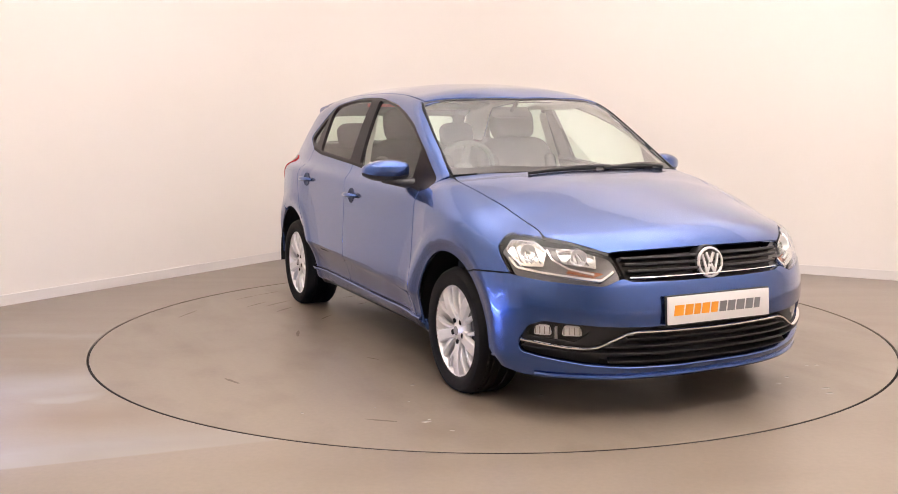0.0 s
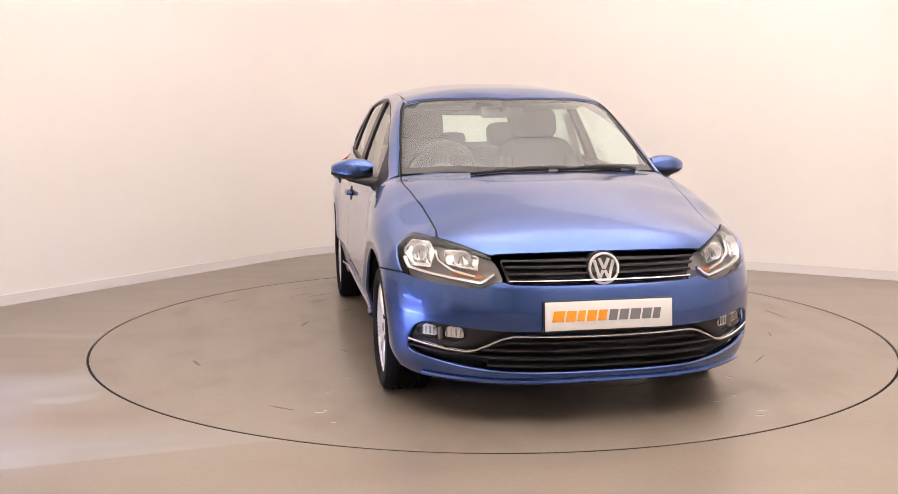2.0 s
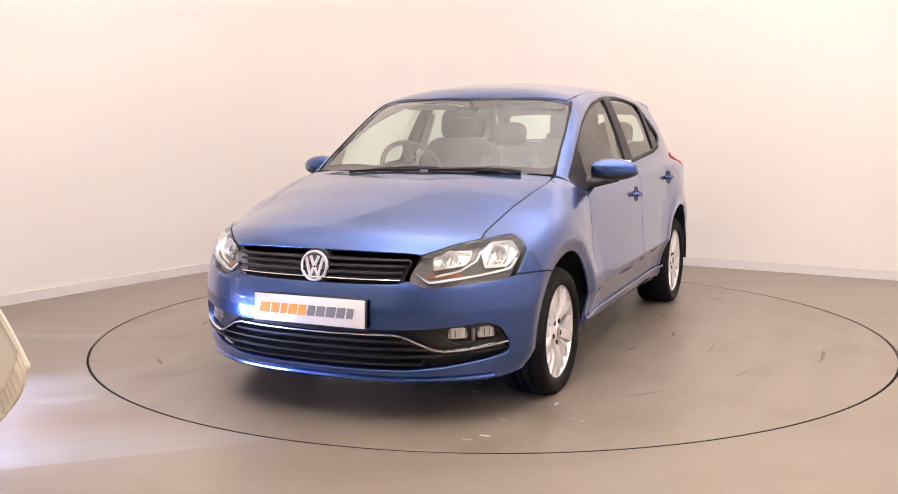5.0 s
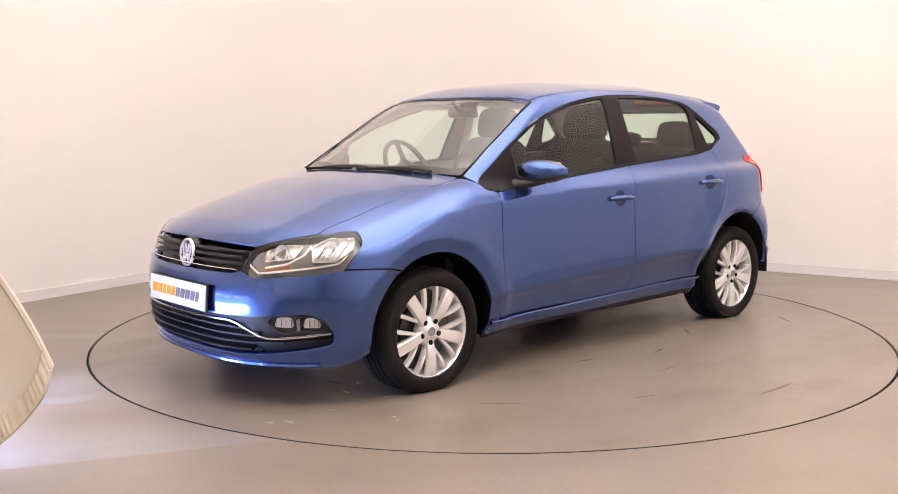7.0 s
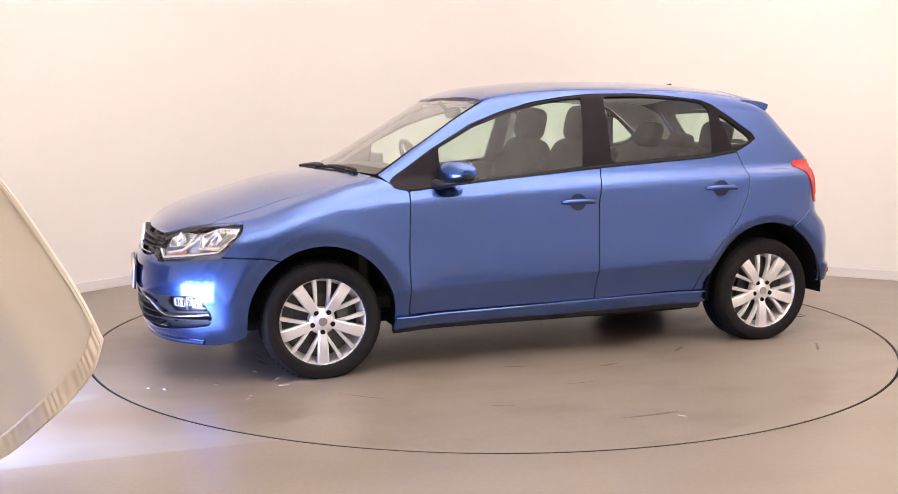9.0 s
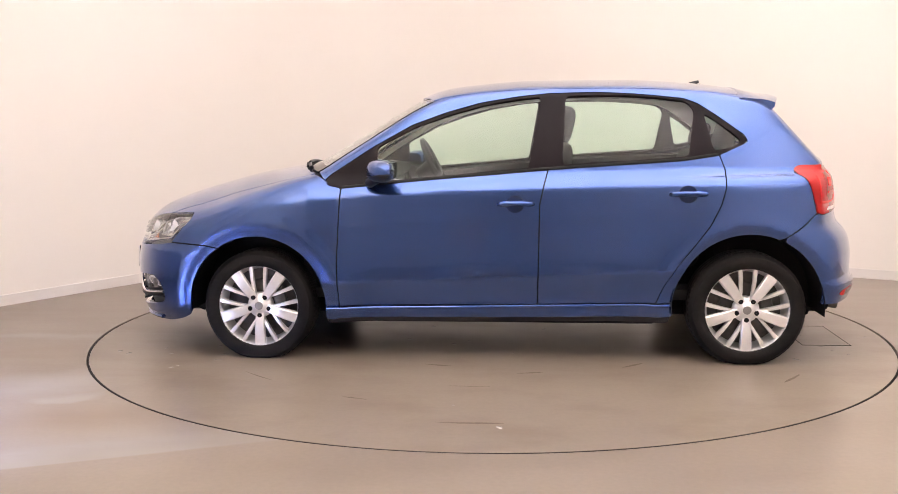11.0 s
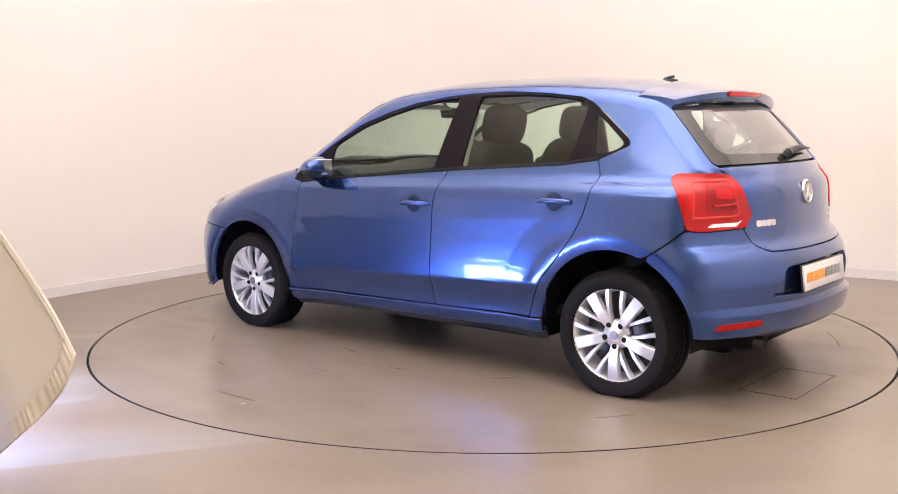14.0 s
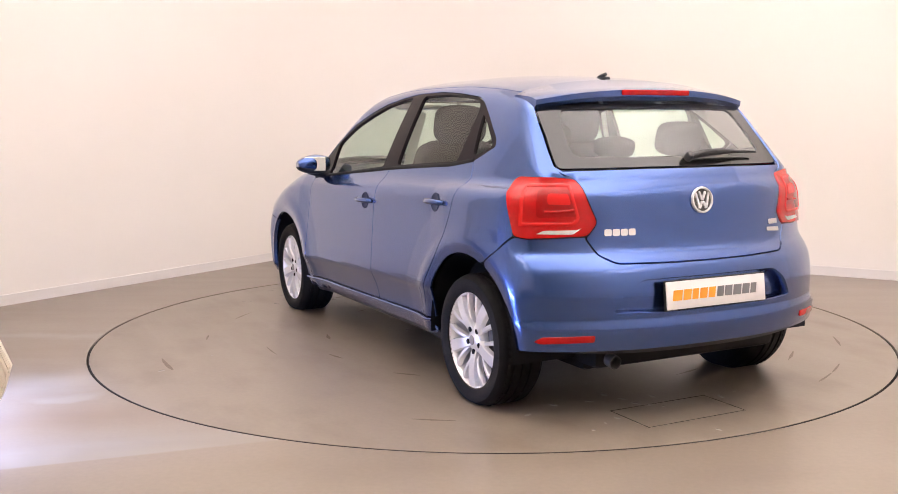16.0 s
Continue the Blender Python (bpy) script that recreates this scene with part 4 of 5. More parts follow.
for f in (False, True):
    fog_out = [nose_at(*q) for q in ((35.5, 0.372), (37.5, 0.402), (47.5, 0.408), (51.8, 0.372), (52.2, 0.348), (39.5, 0.33))]
    panel("fog_lamp_surround", FRONT, [nose_at(*q) for q in ((26, 0.392), (33, 0.401), (47.5, 0.418), (51.0, 0.393), (53.8, 0.338), (47, 0.33), (38, 0.318), (34.5, 0.326))], PLASTIC, mouth, "black fog lamp pod", 0.015, [(fog_out, 0.012)], 0.001, -0.022, 0.02, flip=f)
    pod = panel("fog_lamp", FRONT, fog_out, REFLECTOR, car, "clear fog lamp with a bright reflector", 0.012, (), -0.004, -0.05, 0.0, flip=f)
    panel("lens", FRONT, fog_out, LENS, pod, "clear lens", 0.012, (), 0.0, -0.02, 0.0, flip=f)
    for a0, a1 in ((37.5, 43.0), (45.5, 50.5)):
        panel("bowl", FRONT, [nose_at(*q) for q in ((a0, 0.352), (a0 + 0.6, 0.393), (a1 - 0.6, 0.395), (a1, 0.352))], LAMP_WHITE, pod, "bright reflector bowl", 0.012, (), 0, -0.034, 0.012, flip=f)
        for k in range(4):
            d = a0 + (a1 - a0) * (k + 0.5) / 4
            ribbon("flute", FRONT, [nose_at(d, 0.358), nose_at(d, 0.388)], 0.004, LAMP_GREY if k % 2 else CHROME, pod, "", -0.030, 0.006, flip=f, smooth_path=False)
    bm = bmesh.new()
    c = FRONT.lay(FRONT.flat([nose_at(44.3, 0.365)]))[0]
    n = Vector(skin_normal(np.array([c]))[0])
    m = Matrix.Translation(Vector(c) - n * 0.032) @ n.to_track_quat("Z", "Y").to_matrix().to_4x4()
    if f:
        m = Matrix.Diagonal((1, -1, 1, 1)) @ m
    box(bm, m, 0.012, 0.05, 0.02, 0.003)
    part("lamp_divider", bm, LAMP_GREY, pod)

GR = [nose_at(*q) for q in ((0, 0.689), (15, 0.686), (28.5, 0.679), (25.3, 0.581), (12, 0.579), (0, 0.579))]
grille = panel("upper_grille", FRONT, both(GR), PLASTIC, car, "black radiator grille with thin slats", 0.01, (), -0.006, -0.035, 0.0)
for z, reach in ((0.667, 28), (0.643, 27), (0.617, 26)):
    ribbon("grille_slat", FRONT, [nose_at(d, z) for d in np.linspace(-reach, reach, 11)], 0.012, PLASTIC, grille, "", -0.006, 0.03, smooth_path=False)
    ribbon("slat_edge", FRONT, [nose_at(d, z + 0.005) for d in np.linspace(-reach, reach, 11)], 0.0026, STEEL, grille, "thin grey edge", -0.0035, 0.004, smooth_path=False)
ribbon("grille_chrome", FRONT, [nose_at(d, 0.5915) for d in np.linspace(-25.5, 25.5, 11)], 0.007, CHROME, grille, "thin chrome line along the grille's foot", -0.004, 0.02, smooth_path=False)


def badge(at, out, radius, parent):
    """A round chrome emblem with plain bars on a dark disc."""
    n = Vector(out).normalized()
    m = Matrix.Translation(Vector(at)) @ n.to_track_quat("Z", "Y").to_matrix().to_4x4()
    bm = bmesh.new()
    revolve(bm, [(radius * 0.84, 0.0), (radius * 0.84, 0.009), (radius * 0.88, 0.012), (radius * 0.97, 0.011), (radius, 0.006), (radius, 0.0)], 40, m)
    ring = part("badge", bm, ALLOY, parent, "round chrome emblem")
    bm = bmesh.new()
    revolve(bm, [(0.0005, 0.003), (radius * 0.86, 0.003), (radius * 0.86, -0.012)], 32, m)
    part("badge_disc", bm, STEEL, ring, "grey disc")
    up = (m.inverted().to_3x3() @ Vector((0, 0, 1))).to_2d().normalized()
    across = Vector((up.y, -up.x))
    for sx in (-1, 1):
        for x0, y0, x1, y1 in ((0.62, 0.52, 0.3, -0.62), (0.3, 0.62, 0.02, -0.02), (0.3, -0.62, 0.05, -0.12)):
            bm = bmesh.new()
            a = (across * x0 * sx + up * y0) * radius
            b = (across * x1 * sx + up * y1) * radius
            d = b - a
            box(bm, m @ Matrix.Translation(((a.x + b.x) / 2, (a.y + b.y) / 2, 0.006)) @ Matrix.Rotation(math.atan2(d.y, d.x), 4, "Z"), d.length, radius * 0.19, 0.007, 0.001, 1)
            part("badge_bar", bm, ALLOY, ring)
    return ring


badge((2.008, 0.0, 0.634), (1, 0, 0.13), 0.064, grille)
bm = bmesh.new()
revolve(bm, [(0.0005, 0.0), (0.071, 0.0), (0.073, -0.01), (0.073, -0.05)], 40, Matrix.Translation((2.006, 0, 0.634)) @ Vector((1, 0, 0.13)).to_track_quat("Z", "Y").to_matrix().to_4x4())
part("badge_mount", bm, PLASTIC, grille)


def number_plate(m, parent):
    """A white dealer plate: a plain run of orange bars, then of grey ones."""
    bm = bmesh.new()
    box(bm, m @ pose(0, 0, -0.008), 0.53, 0.122, 0.01, 0.003)
    back = part("number_plate", bm, PLASTIC, parent, "white dealer plate with orange and grey print")
    bm = bmesh.new()
    box(bm, m, 0.52, 0.112, 0.008, 0.002)
    part("plate_face", bm, WHITE_PLATE, back)
    lean = Matrix.Identity(4)
    lean[0][1] = 0.18
    x = -0.232
    widths = [0.052, 0.044, 0.036, 0.044, 0.04, 0.04, 0.043, 0.047, 0.043, 0.035]
    for k, w in enumerate(widths):
        bm = bmesh.new()
        mm = m @ Matrix.Translation((x + w / 2, 0, 0.0048)) @ lean
        box(bm, mm, w - 0.006, 0.042, 0.0016)
        part("print_bar", bm, ORANGE if k < 5 else GREY_PRINT, back)
        x += w + (0.002 if k != 4 else 0.004)


number_plate(Matrix.Translation((2.072, 0.004, 0.461)) @ Matrix(((0, 0, 1, 0), (1, 0, 0, 0), (0, 1, 0, 0), (0, 0, 0, 1))) @ pose(0, 0, 0, -4), bumper)

for f in (False, True):
    s = -1 if f else 1
    big = [tuple(np.array(p) * 1.008 - np.mean(LAMP_F, 0) * 0.008) for p in LAMP_F]
    lamp = panel("headlight", LAMP, big, LAMP_GREY, car, "clear headlight with two bright reflectors", 0.015, (), -0.004, -0.05, 0.0, flip=f)
    lens = panel("lens", LAMP, big, LENS, lamp, "clear lens", 0.02, (), 0.002, 0.003, 0.006, flip=f)
    ribbon("light_strip", LAMP, [(1.952, 0.43, 0.617), (1.945, 0.48, 0.585), (1.80, 0.66, 0.607), (1.70, 0.735, 0.622), (1.66, 0.745, 0.66)], 0.014, REFLECTOR, lamp, "bright strip along the lamp's foot", -0.02, 0.02, flip=f)
    ribbon("light_hook", LAMP, [(1.92, 0.50, 0.607), (1.86, 0.585, 0.625), (1.80, 0.625, 0.66), (1.76, 0.625, 0.70)], 0.012, REFLECTOR, lamp, "", -0.022, 0.02, flip=f)
    panel("indicator", LAMP, [(1.935, 0.46, 0.61), (1.93, 0.51, 0.60), (1.855, 0.60, 0.612), (1.87, 0.575, 0.628)], AMBER, lamp, "amber indicator", 0.008, (), 0.0, -0.03, 0.01, flip=f)
    for shape, d in (([(1.755, 0.655, 0.64), (1.70, 0.712, 0.64), (1.63, 0.72, 0.69), (1.615, 0.70, 0.728), (1.68, 0.645, 0.727), (1.735, 0.63, 0.69)], 0.03), ([(1.90, 0.50, 0.638), (1.835, 0.585, 0.652), (1.80, 0.59, 0.70), (1.835, 0.54, 0.703), (1.88, 0.49, 0.68)], 0.03)):
        mid = np.mean(shape, 0)
        shape = [tuple(mid + (np.array(q) - mid) * 1.25) for q in shape]
        panel("reflector", LAMP, shape, REFLECTOR, lamp, "bright faceted reflector", 0.02, (), 0.0, -0.042, 0.0, flip=f)
        ribbon("reflector_rim", LAMP, shape + shape[:1], 0.005, REFLECTOR, lamp, "", -0.028, 0.02, flip=f)
        c = LAMP.lay(LAMP.flat([np.mean(shape, 0)]))[0]
        n = Vector(skin_normal(c[None])[0])
        out = (n + Vector((1.2, 0, 0.1))).normalized()
        m = Matrix.Translation(Vector(c) - n * 0.04) @ out.to_track_quat("Z", "Y").to_matrix().to_4x4()
        if f:
            m = Matrix.Diagonal((1, -1, 1, 1)) @ m
        bm = bmesh.new()
        revolve(bm, [(0.012, -0.008), (0.02, 0.0), (0.028, 0.012), (0.033, 0.024), (0.035, 0.024)], 24, m)
        part("bowl", bm, LAMP_WHITE, lamp)
        bm = bmesh.new()
        revolve(bm, [(0.0005, 0.02), (0.006, 0.016), (0.008, 0.004), (0.008, -0.01)], 14, m)
        part("bulb", bm, LENS, lamp)
        for k in range(5):  # vertical flutes
            t = (k + 0.5) / 5
            lo = np.array(shape[0]) * (1 - t) + np.array(shape[1]) * t
            hi = np.array(shape[-2]) * (1 - t) + np.array(shape[3]) * t
            ribbon("flute", LAMP, [tuple(lo * 0.85 + hi * 0.15), tuple(lo * 0.15 + hi * 0.85)], 0.005, CHROME if k % 2 else LAMP_GREY, lamp, "", -0.034, 0.01, flip=f, smooth_path=False)

# tail: bumper, gate, lamps, plate
tail_half = GATE_LOW[::-1] + [LAMP_R[6], LAMP_R[7], LAMP_R[8]] + side((-1.48, 0.69), (-1.405, 0.64)) + arch(AXLE_R, 117, 177, 0.365, 0.29, 8) + side((-1.59, 0.305)) + [(-1.70, 0.66, 0.308), (-1.79, 0.45, 0.310), (-1.83, 0.2, 0.312), (-1.835, 0.0, 0.312)]


def tail_at(deg, z):
    return (-1.0 - 0.85 * math.cos(radians(deg)), 0.85 * math.sin(radians(deg)), z)


RECESS = both([tail_at(*q) for q in ((0, 0.592), (14, 0.592), (22.5, 0.588), (26.5, 0.545), (30, 0.462), (15, 0.456), (0, 0.456))])
rbump = panel("rear_bumper", REAR, both(tail_half), BLUE, car, "blue rear bumper with a recess for the plate", 0.02, [(RECESS, 0.02)], depth=0.035)
panel("plate_recess", REAR, RECESS, BLUE, rbump, "", 0.02, (), -0.012, -0.045, 0.0)
panel("rear_valance", REAR, both([tail_at(*q) for q in ((0, 0.32), (25, 0.318), (44, 0.315), (46, 0.298), (25, 0.285), (0, 0.282))]), PLASTIC, rbump, "black lower valance", 0.015, (), 0, -0.02, 0.01)
number_plate(Matrix.Translation((-1.868, -0.012, 0.518)) @ Matrix(((0, 0, -1, 0), (-1, 0, 0, 0), (0, 1, 0, 0), (0, 0, 0, 1))) @ pose(0, 0, 0, -7), rbump)
for f in (False, True):
    panel("reflector", REAR, [tail_at(*q) for q in ((34.0, 0.379), (34.2, 0.353), (46.3, 0.345), (47.6, 0.353), (45.6, 0.372))], RED, rbump, "slim red reflector", 0.006, (), 0, 0.004, 0.01, flip=f)
    lamp = panel("tail_light", REAR, LAMP_R, RED, car, "red tail light with a bright inner block", 0.015, (), 0.002, 0.006, 0.03, flip=f)

    def tl(u, v):
        """A place on the tail light: u from its flank to the gate, v upwards."""
        a = np.array((-1.50, 0.735, 0.86)) * (1 - u) + np.array((-1.70, 0.515, 0.86)) * u
        return (a[0] - 0.03 * (0.5 - v), a[1] + 0.02 * (0.5 - v), 0.752 + 0.235 * v)

    ribbon("light_line", REAR, [tl(0.17, 0.20), tl(0.20, 0.87), tl(0.76, 0.87), tl(0.88, 0.32), tl(0.82, 0.23), tl(0.19, 0.23)], 0.014, RED_LIGHT, lamp, "brighter red rim", 0.007, 0.006, flip=f)
    panel("lamp_recess", REAR, [tl(0.36, 0.34), tl(0.38, 0.80), tl(0.78, 0.79), tl(0.88, 0.36)], RED_DEEP, lamp, "deep red inner block", 0.015, (), 0, 0.008, 0.006, flip=f)
    panel("brake_block", REAR, [tl(0.50, 0.56), tl(0.50, 0.73), tl(0.75, 0.72), tl(0.79, 0.55)], RED_LIGHT, lamp, "brighter red square", 0.01, (), 0, 0.012, 0.006, flip=f)
    ribbon("light_line", REAR, [tl(0.46, 0.44), tl(0.65, 0.44), tl(0.82, 0.46)], 0.010, RED, lamp, "", 0.011, 0.006, flip=f)
    panel("reversing_lens", REAR, [tl(0.36, 0.065), tl(0.45, 0.125), tl(0.86, 0.13), tl(0.93, 0.17), tl(0.82, 0.06)], REFLECTOR, lamp, "clear reversing strip", 0.005, (), 0, 0.008, 0.006, flip=f)

gate_half = [(-1.70, 0.0, 1.018), (-1.685, 0.25, 1.018), (-1.60, 0.592, 1.014), (-1.622, 0.58, 0.998), (-1.655, 0.55, 0.98), (-1.69, 0.53, 0.94), (-1.722, 0.482, 0.81), (-1.71, 0.518, 0.76)] + GATE_LOW
gate = panel("tailgate", REAR, both(gate_half), BLUE, car, "blue tailgate, shut", 0.02)
rw = [(-1.44, 0.0, 1.29), (-1.42, 0.3, 1.288), (-1.365, 0.545, 1.276), (-1.48, 0.565, 1.15), (-1.594, 0.588, 1.023), (-1.68, 0.25, 1.025), (-1.695, 0.0, 1.025)]
rwi = [(-1.46, 0.0, 1.27), (-1.43, 0.3, 1.268), (-1.40, 0.45, 1.262), (-1.49, 0.475, 1.15), (-1.57, 0.49, 1.07), (-1.65, 0.25, 1.064), (-1.662, 0.0, 1.062)]
border = panel("rear_window_border", REAR, both(rw), SCREEN_PRINT, gate, "black printed border of the rear window", 0.03, [(both(rwi), 0.04)], 0.002, -0.004)
p = panel("rear_window", REAR, both(rwi), SCREEN_GLASS, gate, "green-tinted rear window", 0.04, (), -0.01, -0.008, 0, 0.05)
p.visible_shadow = False


def on_skin(chart, at, away=0.0):
    p = chart.lay(chart.flat([at]))[0]
    n = skin_normal(p[None])[0]
    return Vector(p + n * away), Vector(n)


at, n = on_skin(REAR, (-1.78, 0.0, 0.886), 0.001)
badge(at, n, 0.055, gate)


def letter_bar(deg0, deg1, z0, z1, label):
    bars = np.linspace(deg0, deg1, 5)
    for a, b in zip(bars, bars[1:]):
        a, b = a + (b - a) * 0.06, b - (b - a) * 0.06
        panel("badge_bar", REAR, [tail_at(a, z1), tail_at(a, z0), tail_at(b, z0), tail_at(b, z1)], CHROME, gate, label, 0.006, (), 0, 0.004, 0.004)


letter_bar(32.0, 23.0, 0.757, 0.784, "chrome name badge")
letter_bar(-28.5, -33.0, 0.762, 0.785, "chrome engine badge")
panel("badge_plate", REAR, [tail_at(-27.5, 0.752), tail_at(-27.5, 0.735), tail_at(-33.6, 0.728), tail_at(-33.6, 0.747)], CHROME, gate, "small chrome badge", 0.003, (), 0, 0.004, 0.004)

for f in (False, True):  # the skin between lamp, gate and rear window
    panel("corner_panel", REAR, [(-1.575, 0.625, 1.045), (-1.61, 0.585, 1.02), (-1.672, 0.535, 0.97), (-1.62, 0.60, 0.94), (-1.53, 0.67, 0.96)], BLUE, car, "", 0.01, (), 0, -0.005, 0.004, flip=f)

# spoiler over the rear window
bm = bmesh.new()
rows = []
for y in np.linspace(-0.56, 0.56, 33):
    e = abs(y) / 0.56
    xe = -1.475 + 0.085 * e**2.2
    top = on_top((-1.215, y * 0.985))[0]
    mid = Vector((-1.36 + 0.03 * e**2, y, 0))
    zt = 1.348 - 0.045 * e**2.4
    zm = on_top((-1.36 + 0.03 * e**2, y * 0.99))[0][2] + 0.006
    sec = [(-1.21, top[2] - 0.004), (-1.23, top[2] + 0.002), (mid.x, max(zm, zt + 0.012)), (xe + 0.03, zt + 0.006), (xe, zt - 0.004), (xe + 0.003, zt - 0.034 + 0.01 * e), (xe + 0.018, zt - 0.052 + 0.012 * e), (-1.37 + 0.02 * e, zt - 0.068 + 0.014 * e)]
    rows.append([bm.verts.new((x, y, z)) for x, z in sec])
for a, b in zip(rows, rows[1:]):
    for i in range(len(a) - 1):
        bm.faces.new((a[i], a[i + 1], b[i + 1], b[i]))
for r in (rows[0], rows[-1]):
    bm.faces.new(r)
spoiler = part("roof_spoiler", bm, BLUE, gate, "blue roof spoiler over the rear window", sharp=30)
bm = bmesh.new()
box(bm, pose(-1.467, 0, 1.331, 0, -6), 0.02, 0.36, 0.024, 0.005)
part("brake_light", bm, RED, spoiler, "slim red high brake light")
# rear wiper
a, n = on_skin(REAR, (-1.68, -0.01, 1.05), 0.012)
b, n2 = on_skin(REAR, (-1.62, -0.43, 1.058), 0.02)
bm = bmesh.new()
tube(bm, [a, a.lerp(b, 0.2) + n * 0.02, a.lerp(b, 0.45) + n * 0.022, a.lerp(b, 0.7) + n * 0.012, b], [0.014, 0.017, 0.014, 0.008, 0.005], 10)
rwiper = part("rear_wiper", bm, PLASTIC, gate, "black wiper lying across the rear window")
bm = bmesh.new()
revolve(bm, [(0.0005, 0.025), (0.013, 0.023), (0.018, 0.014), (0.018, -0.01)], 20, Matrix.Translation(a) @ n.to_track_quat("Z", "Y").to_matrix().to_4x4())
part("wiper_boss", bm, PLASTIC, rwiper)
# aerial
bm = bmesh.new()
box(bm, pose(-1.07, 0, 1.408), 0.09, 0.034, 0.014, 0.006)
tube(bm, [(-1.05, 0, 1.412), (-1.075, 0, 1.421), (-1.10, 0, 1.427)], [0.012, 0.01, 0.008], 8)
part("aerial", bm, PLASTIC, car, "short black roof aerial foot")
# exhaust
bm = bmesh.new()
m = pose(-1.675, 0.42, 0.262, 0, -98)
revolve(bm, [(0.026, -0.2), (0.028, 0.10), (0.025, 0.10), (0.023, -0.1)], 24, m)
part("exhaust_pipe", bm, STEEL, car, "single dark steel exhaust tip")


# door furniture
def door_handle(x, z, f, parent):
    s = -1 if f else 1
    p, n = on_skin(GIRTH, side((x, z))[0])
    ax = Vector((1, 0, 0)) - n * n.x
    ax.normalize()
    up = n.cross(ax)
    up = up if up.z > 0 else -up
    m = Matrix.Translation(p) @ Matrix((ax, up, n)).transposed().to_4x4()
    if f:
        m = Matrix.Diagonal((1, -1, 1, 1)) @ m
    bm = bmesh.new()
    rows = revolve(bm, [(0.0005, 0.0015), (0.036, 0.0018), (0.044, 0.0035), (0.047, 0.0005)], 28, m @ Matrix.Diagonal((1.0, 0.92, 1, 1)))
    dish = part("handle_dish", bm, GRIP, parent, "grip hollow, its shade painted in dark blue")
    bm = bmesh.new()
    tube(bm, [m @ Vector(q) for q in ((-0.088, 0, 0.002), (-0.08, 0.001, 0.018), (-0.04, 0.002, 0.030), (0.03, 0.002, 0.031), (0.07, 0.001, 0.021), (0.083, 0, 0.002))], [0.010, 0.0125, 0.0135, 0.0135, 0.0125, 0.010], 12)
    part("door_handle", bm, BLUE, parent, "blue bar handle")


# body blue darkened to stand for the shade in the grip hollow
GRIP = material("grip_shade_blue", (0.008, 0.02, 0.075), 0.45, 0.2)


def wing_mirror(f, parent):
    s = -1 if f else 1
    flipm = Matrix.Diagonal((1, s, 1, 1))

    def shell(zlo, zhi, mat, name, grow, par):
        bm = bmesh.new()
        rows = []
        for k in range(15):
            t = k / 14
            y = 0.757 + 0.205 * t
            r = (math.sin(math.pi * (0.14 + 0.80 * t)) ** 0.5)
            h = (0.058 - 0.003 * t) * r * grow
            d = 0.078 * r * grow
            cx, cz = 0.60 - 0.055 * t, 0.972 - 0.004 * t
            row = []
            for j in range(21):
                a = math.pi * (zlo + (zhi - zlo) * j / 20)
                ca, sa = math.cos(a), math.sin(a)
                row.append(bm.verts.new(flipm @ Vector((cx + d * math.copysign(abs(ca) ** 0.75, ca) * (0.75 if ca < 0 else 1.0), y, cz + h * math.copysign(abs(sa) ** 0.8, sa)))))
            rows.append(row)
        for a, b in zip(rows, rows[1:]):
            for i in range(20):
                bm.faces.new((a[i], a[i + 1], b[i + 1], b[i]))
        bm.faces.new(rows[0]), bm.faces.new(rows[-1])
        return part(name, bm, mat, par, "", sharp=60)

    top = shell(-0.12, 1.10, BLUE, "wing_mirror", 1.0, parent)
    tagged(top, "blue door mirror with a black foot")
    shell(1.08, 1.90, PLASTIC, "mirror_base", 0.99, top)
    bm = bmesh.new()
    tube(bm, [flipm @ Vector(q) for q in ((0.65, 0.735, 0.905), (0.645, 0.785, 0.908), (0.615, 0.83, 0.918), (0.59, 0.88, 0.925))], [0.03, 0.022, 0.02, 0.014], 12)
    part("mirror_arm", bm, PLASTIC, top)
    bm = bmesh.new()
    box(bm, flipm @ pose(0.521, 0.866, 0.974, 0, 0, -12), 0.006, 0.125, 0.082, 0.0025, 1)
    part("mirror_glass", bm, MIRROR, top, "mirror glass")


for f in (False, True):
    door_handle(-0.085, 0.803, f, doors["front", f])
    door_handle(-0.93, 0.852, f, doors["rear", f])
    wing_mirror(f, doors["front", f])


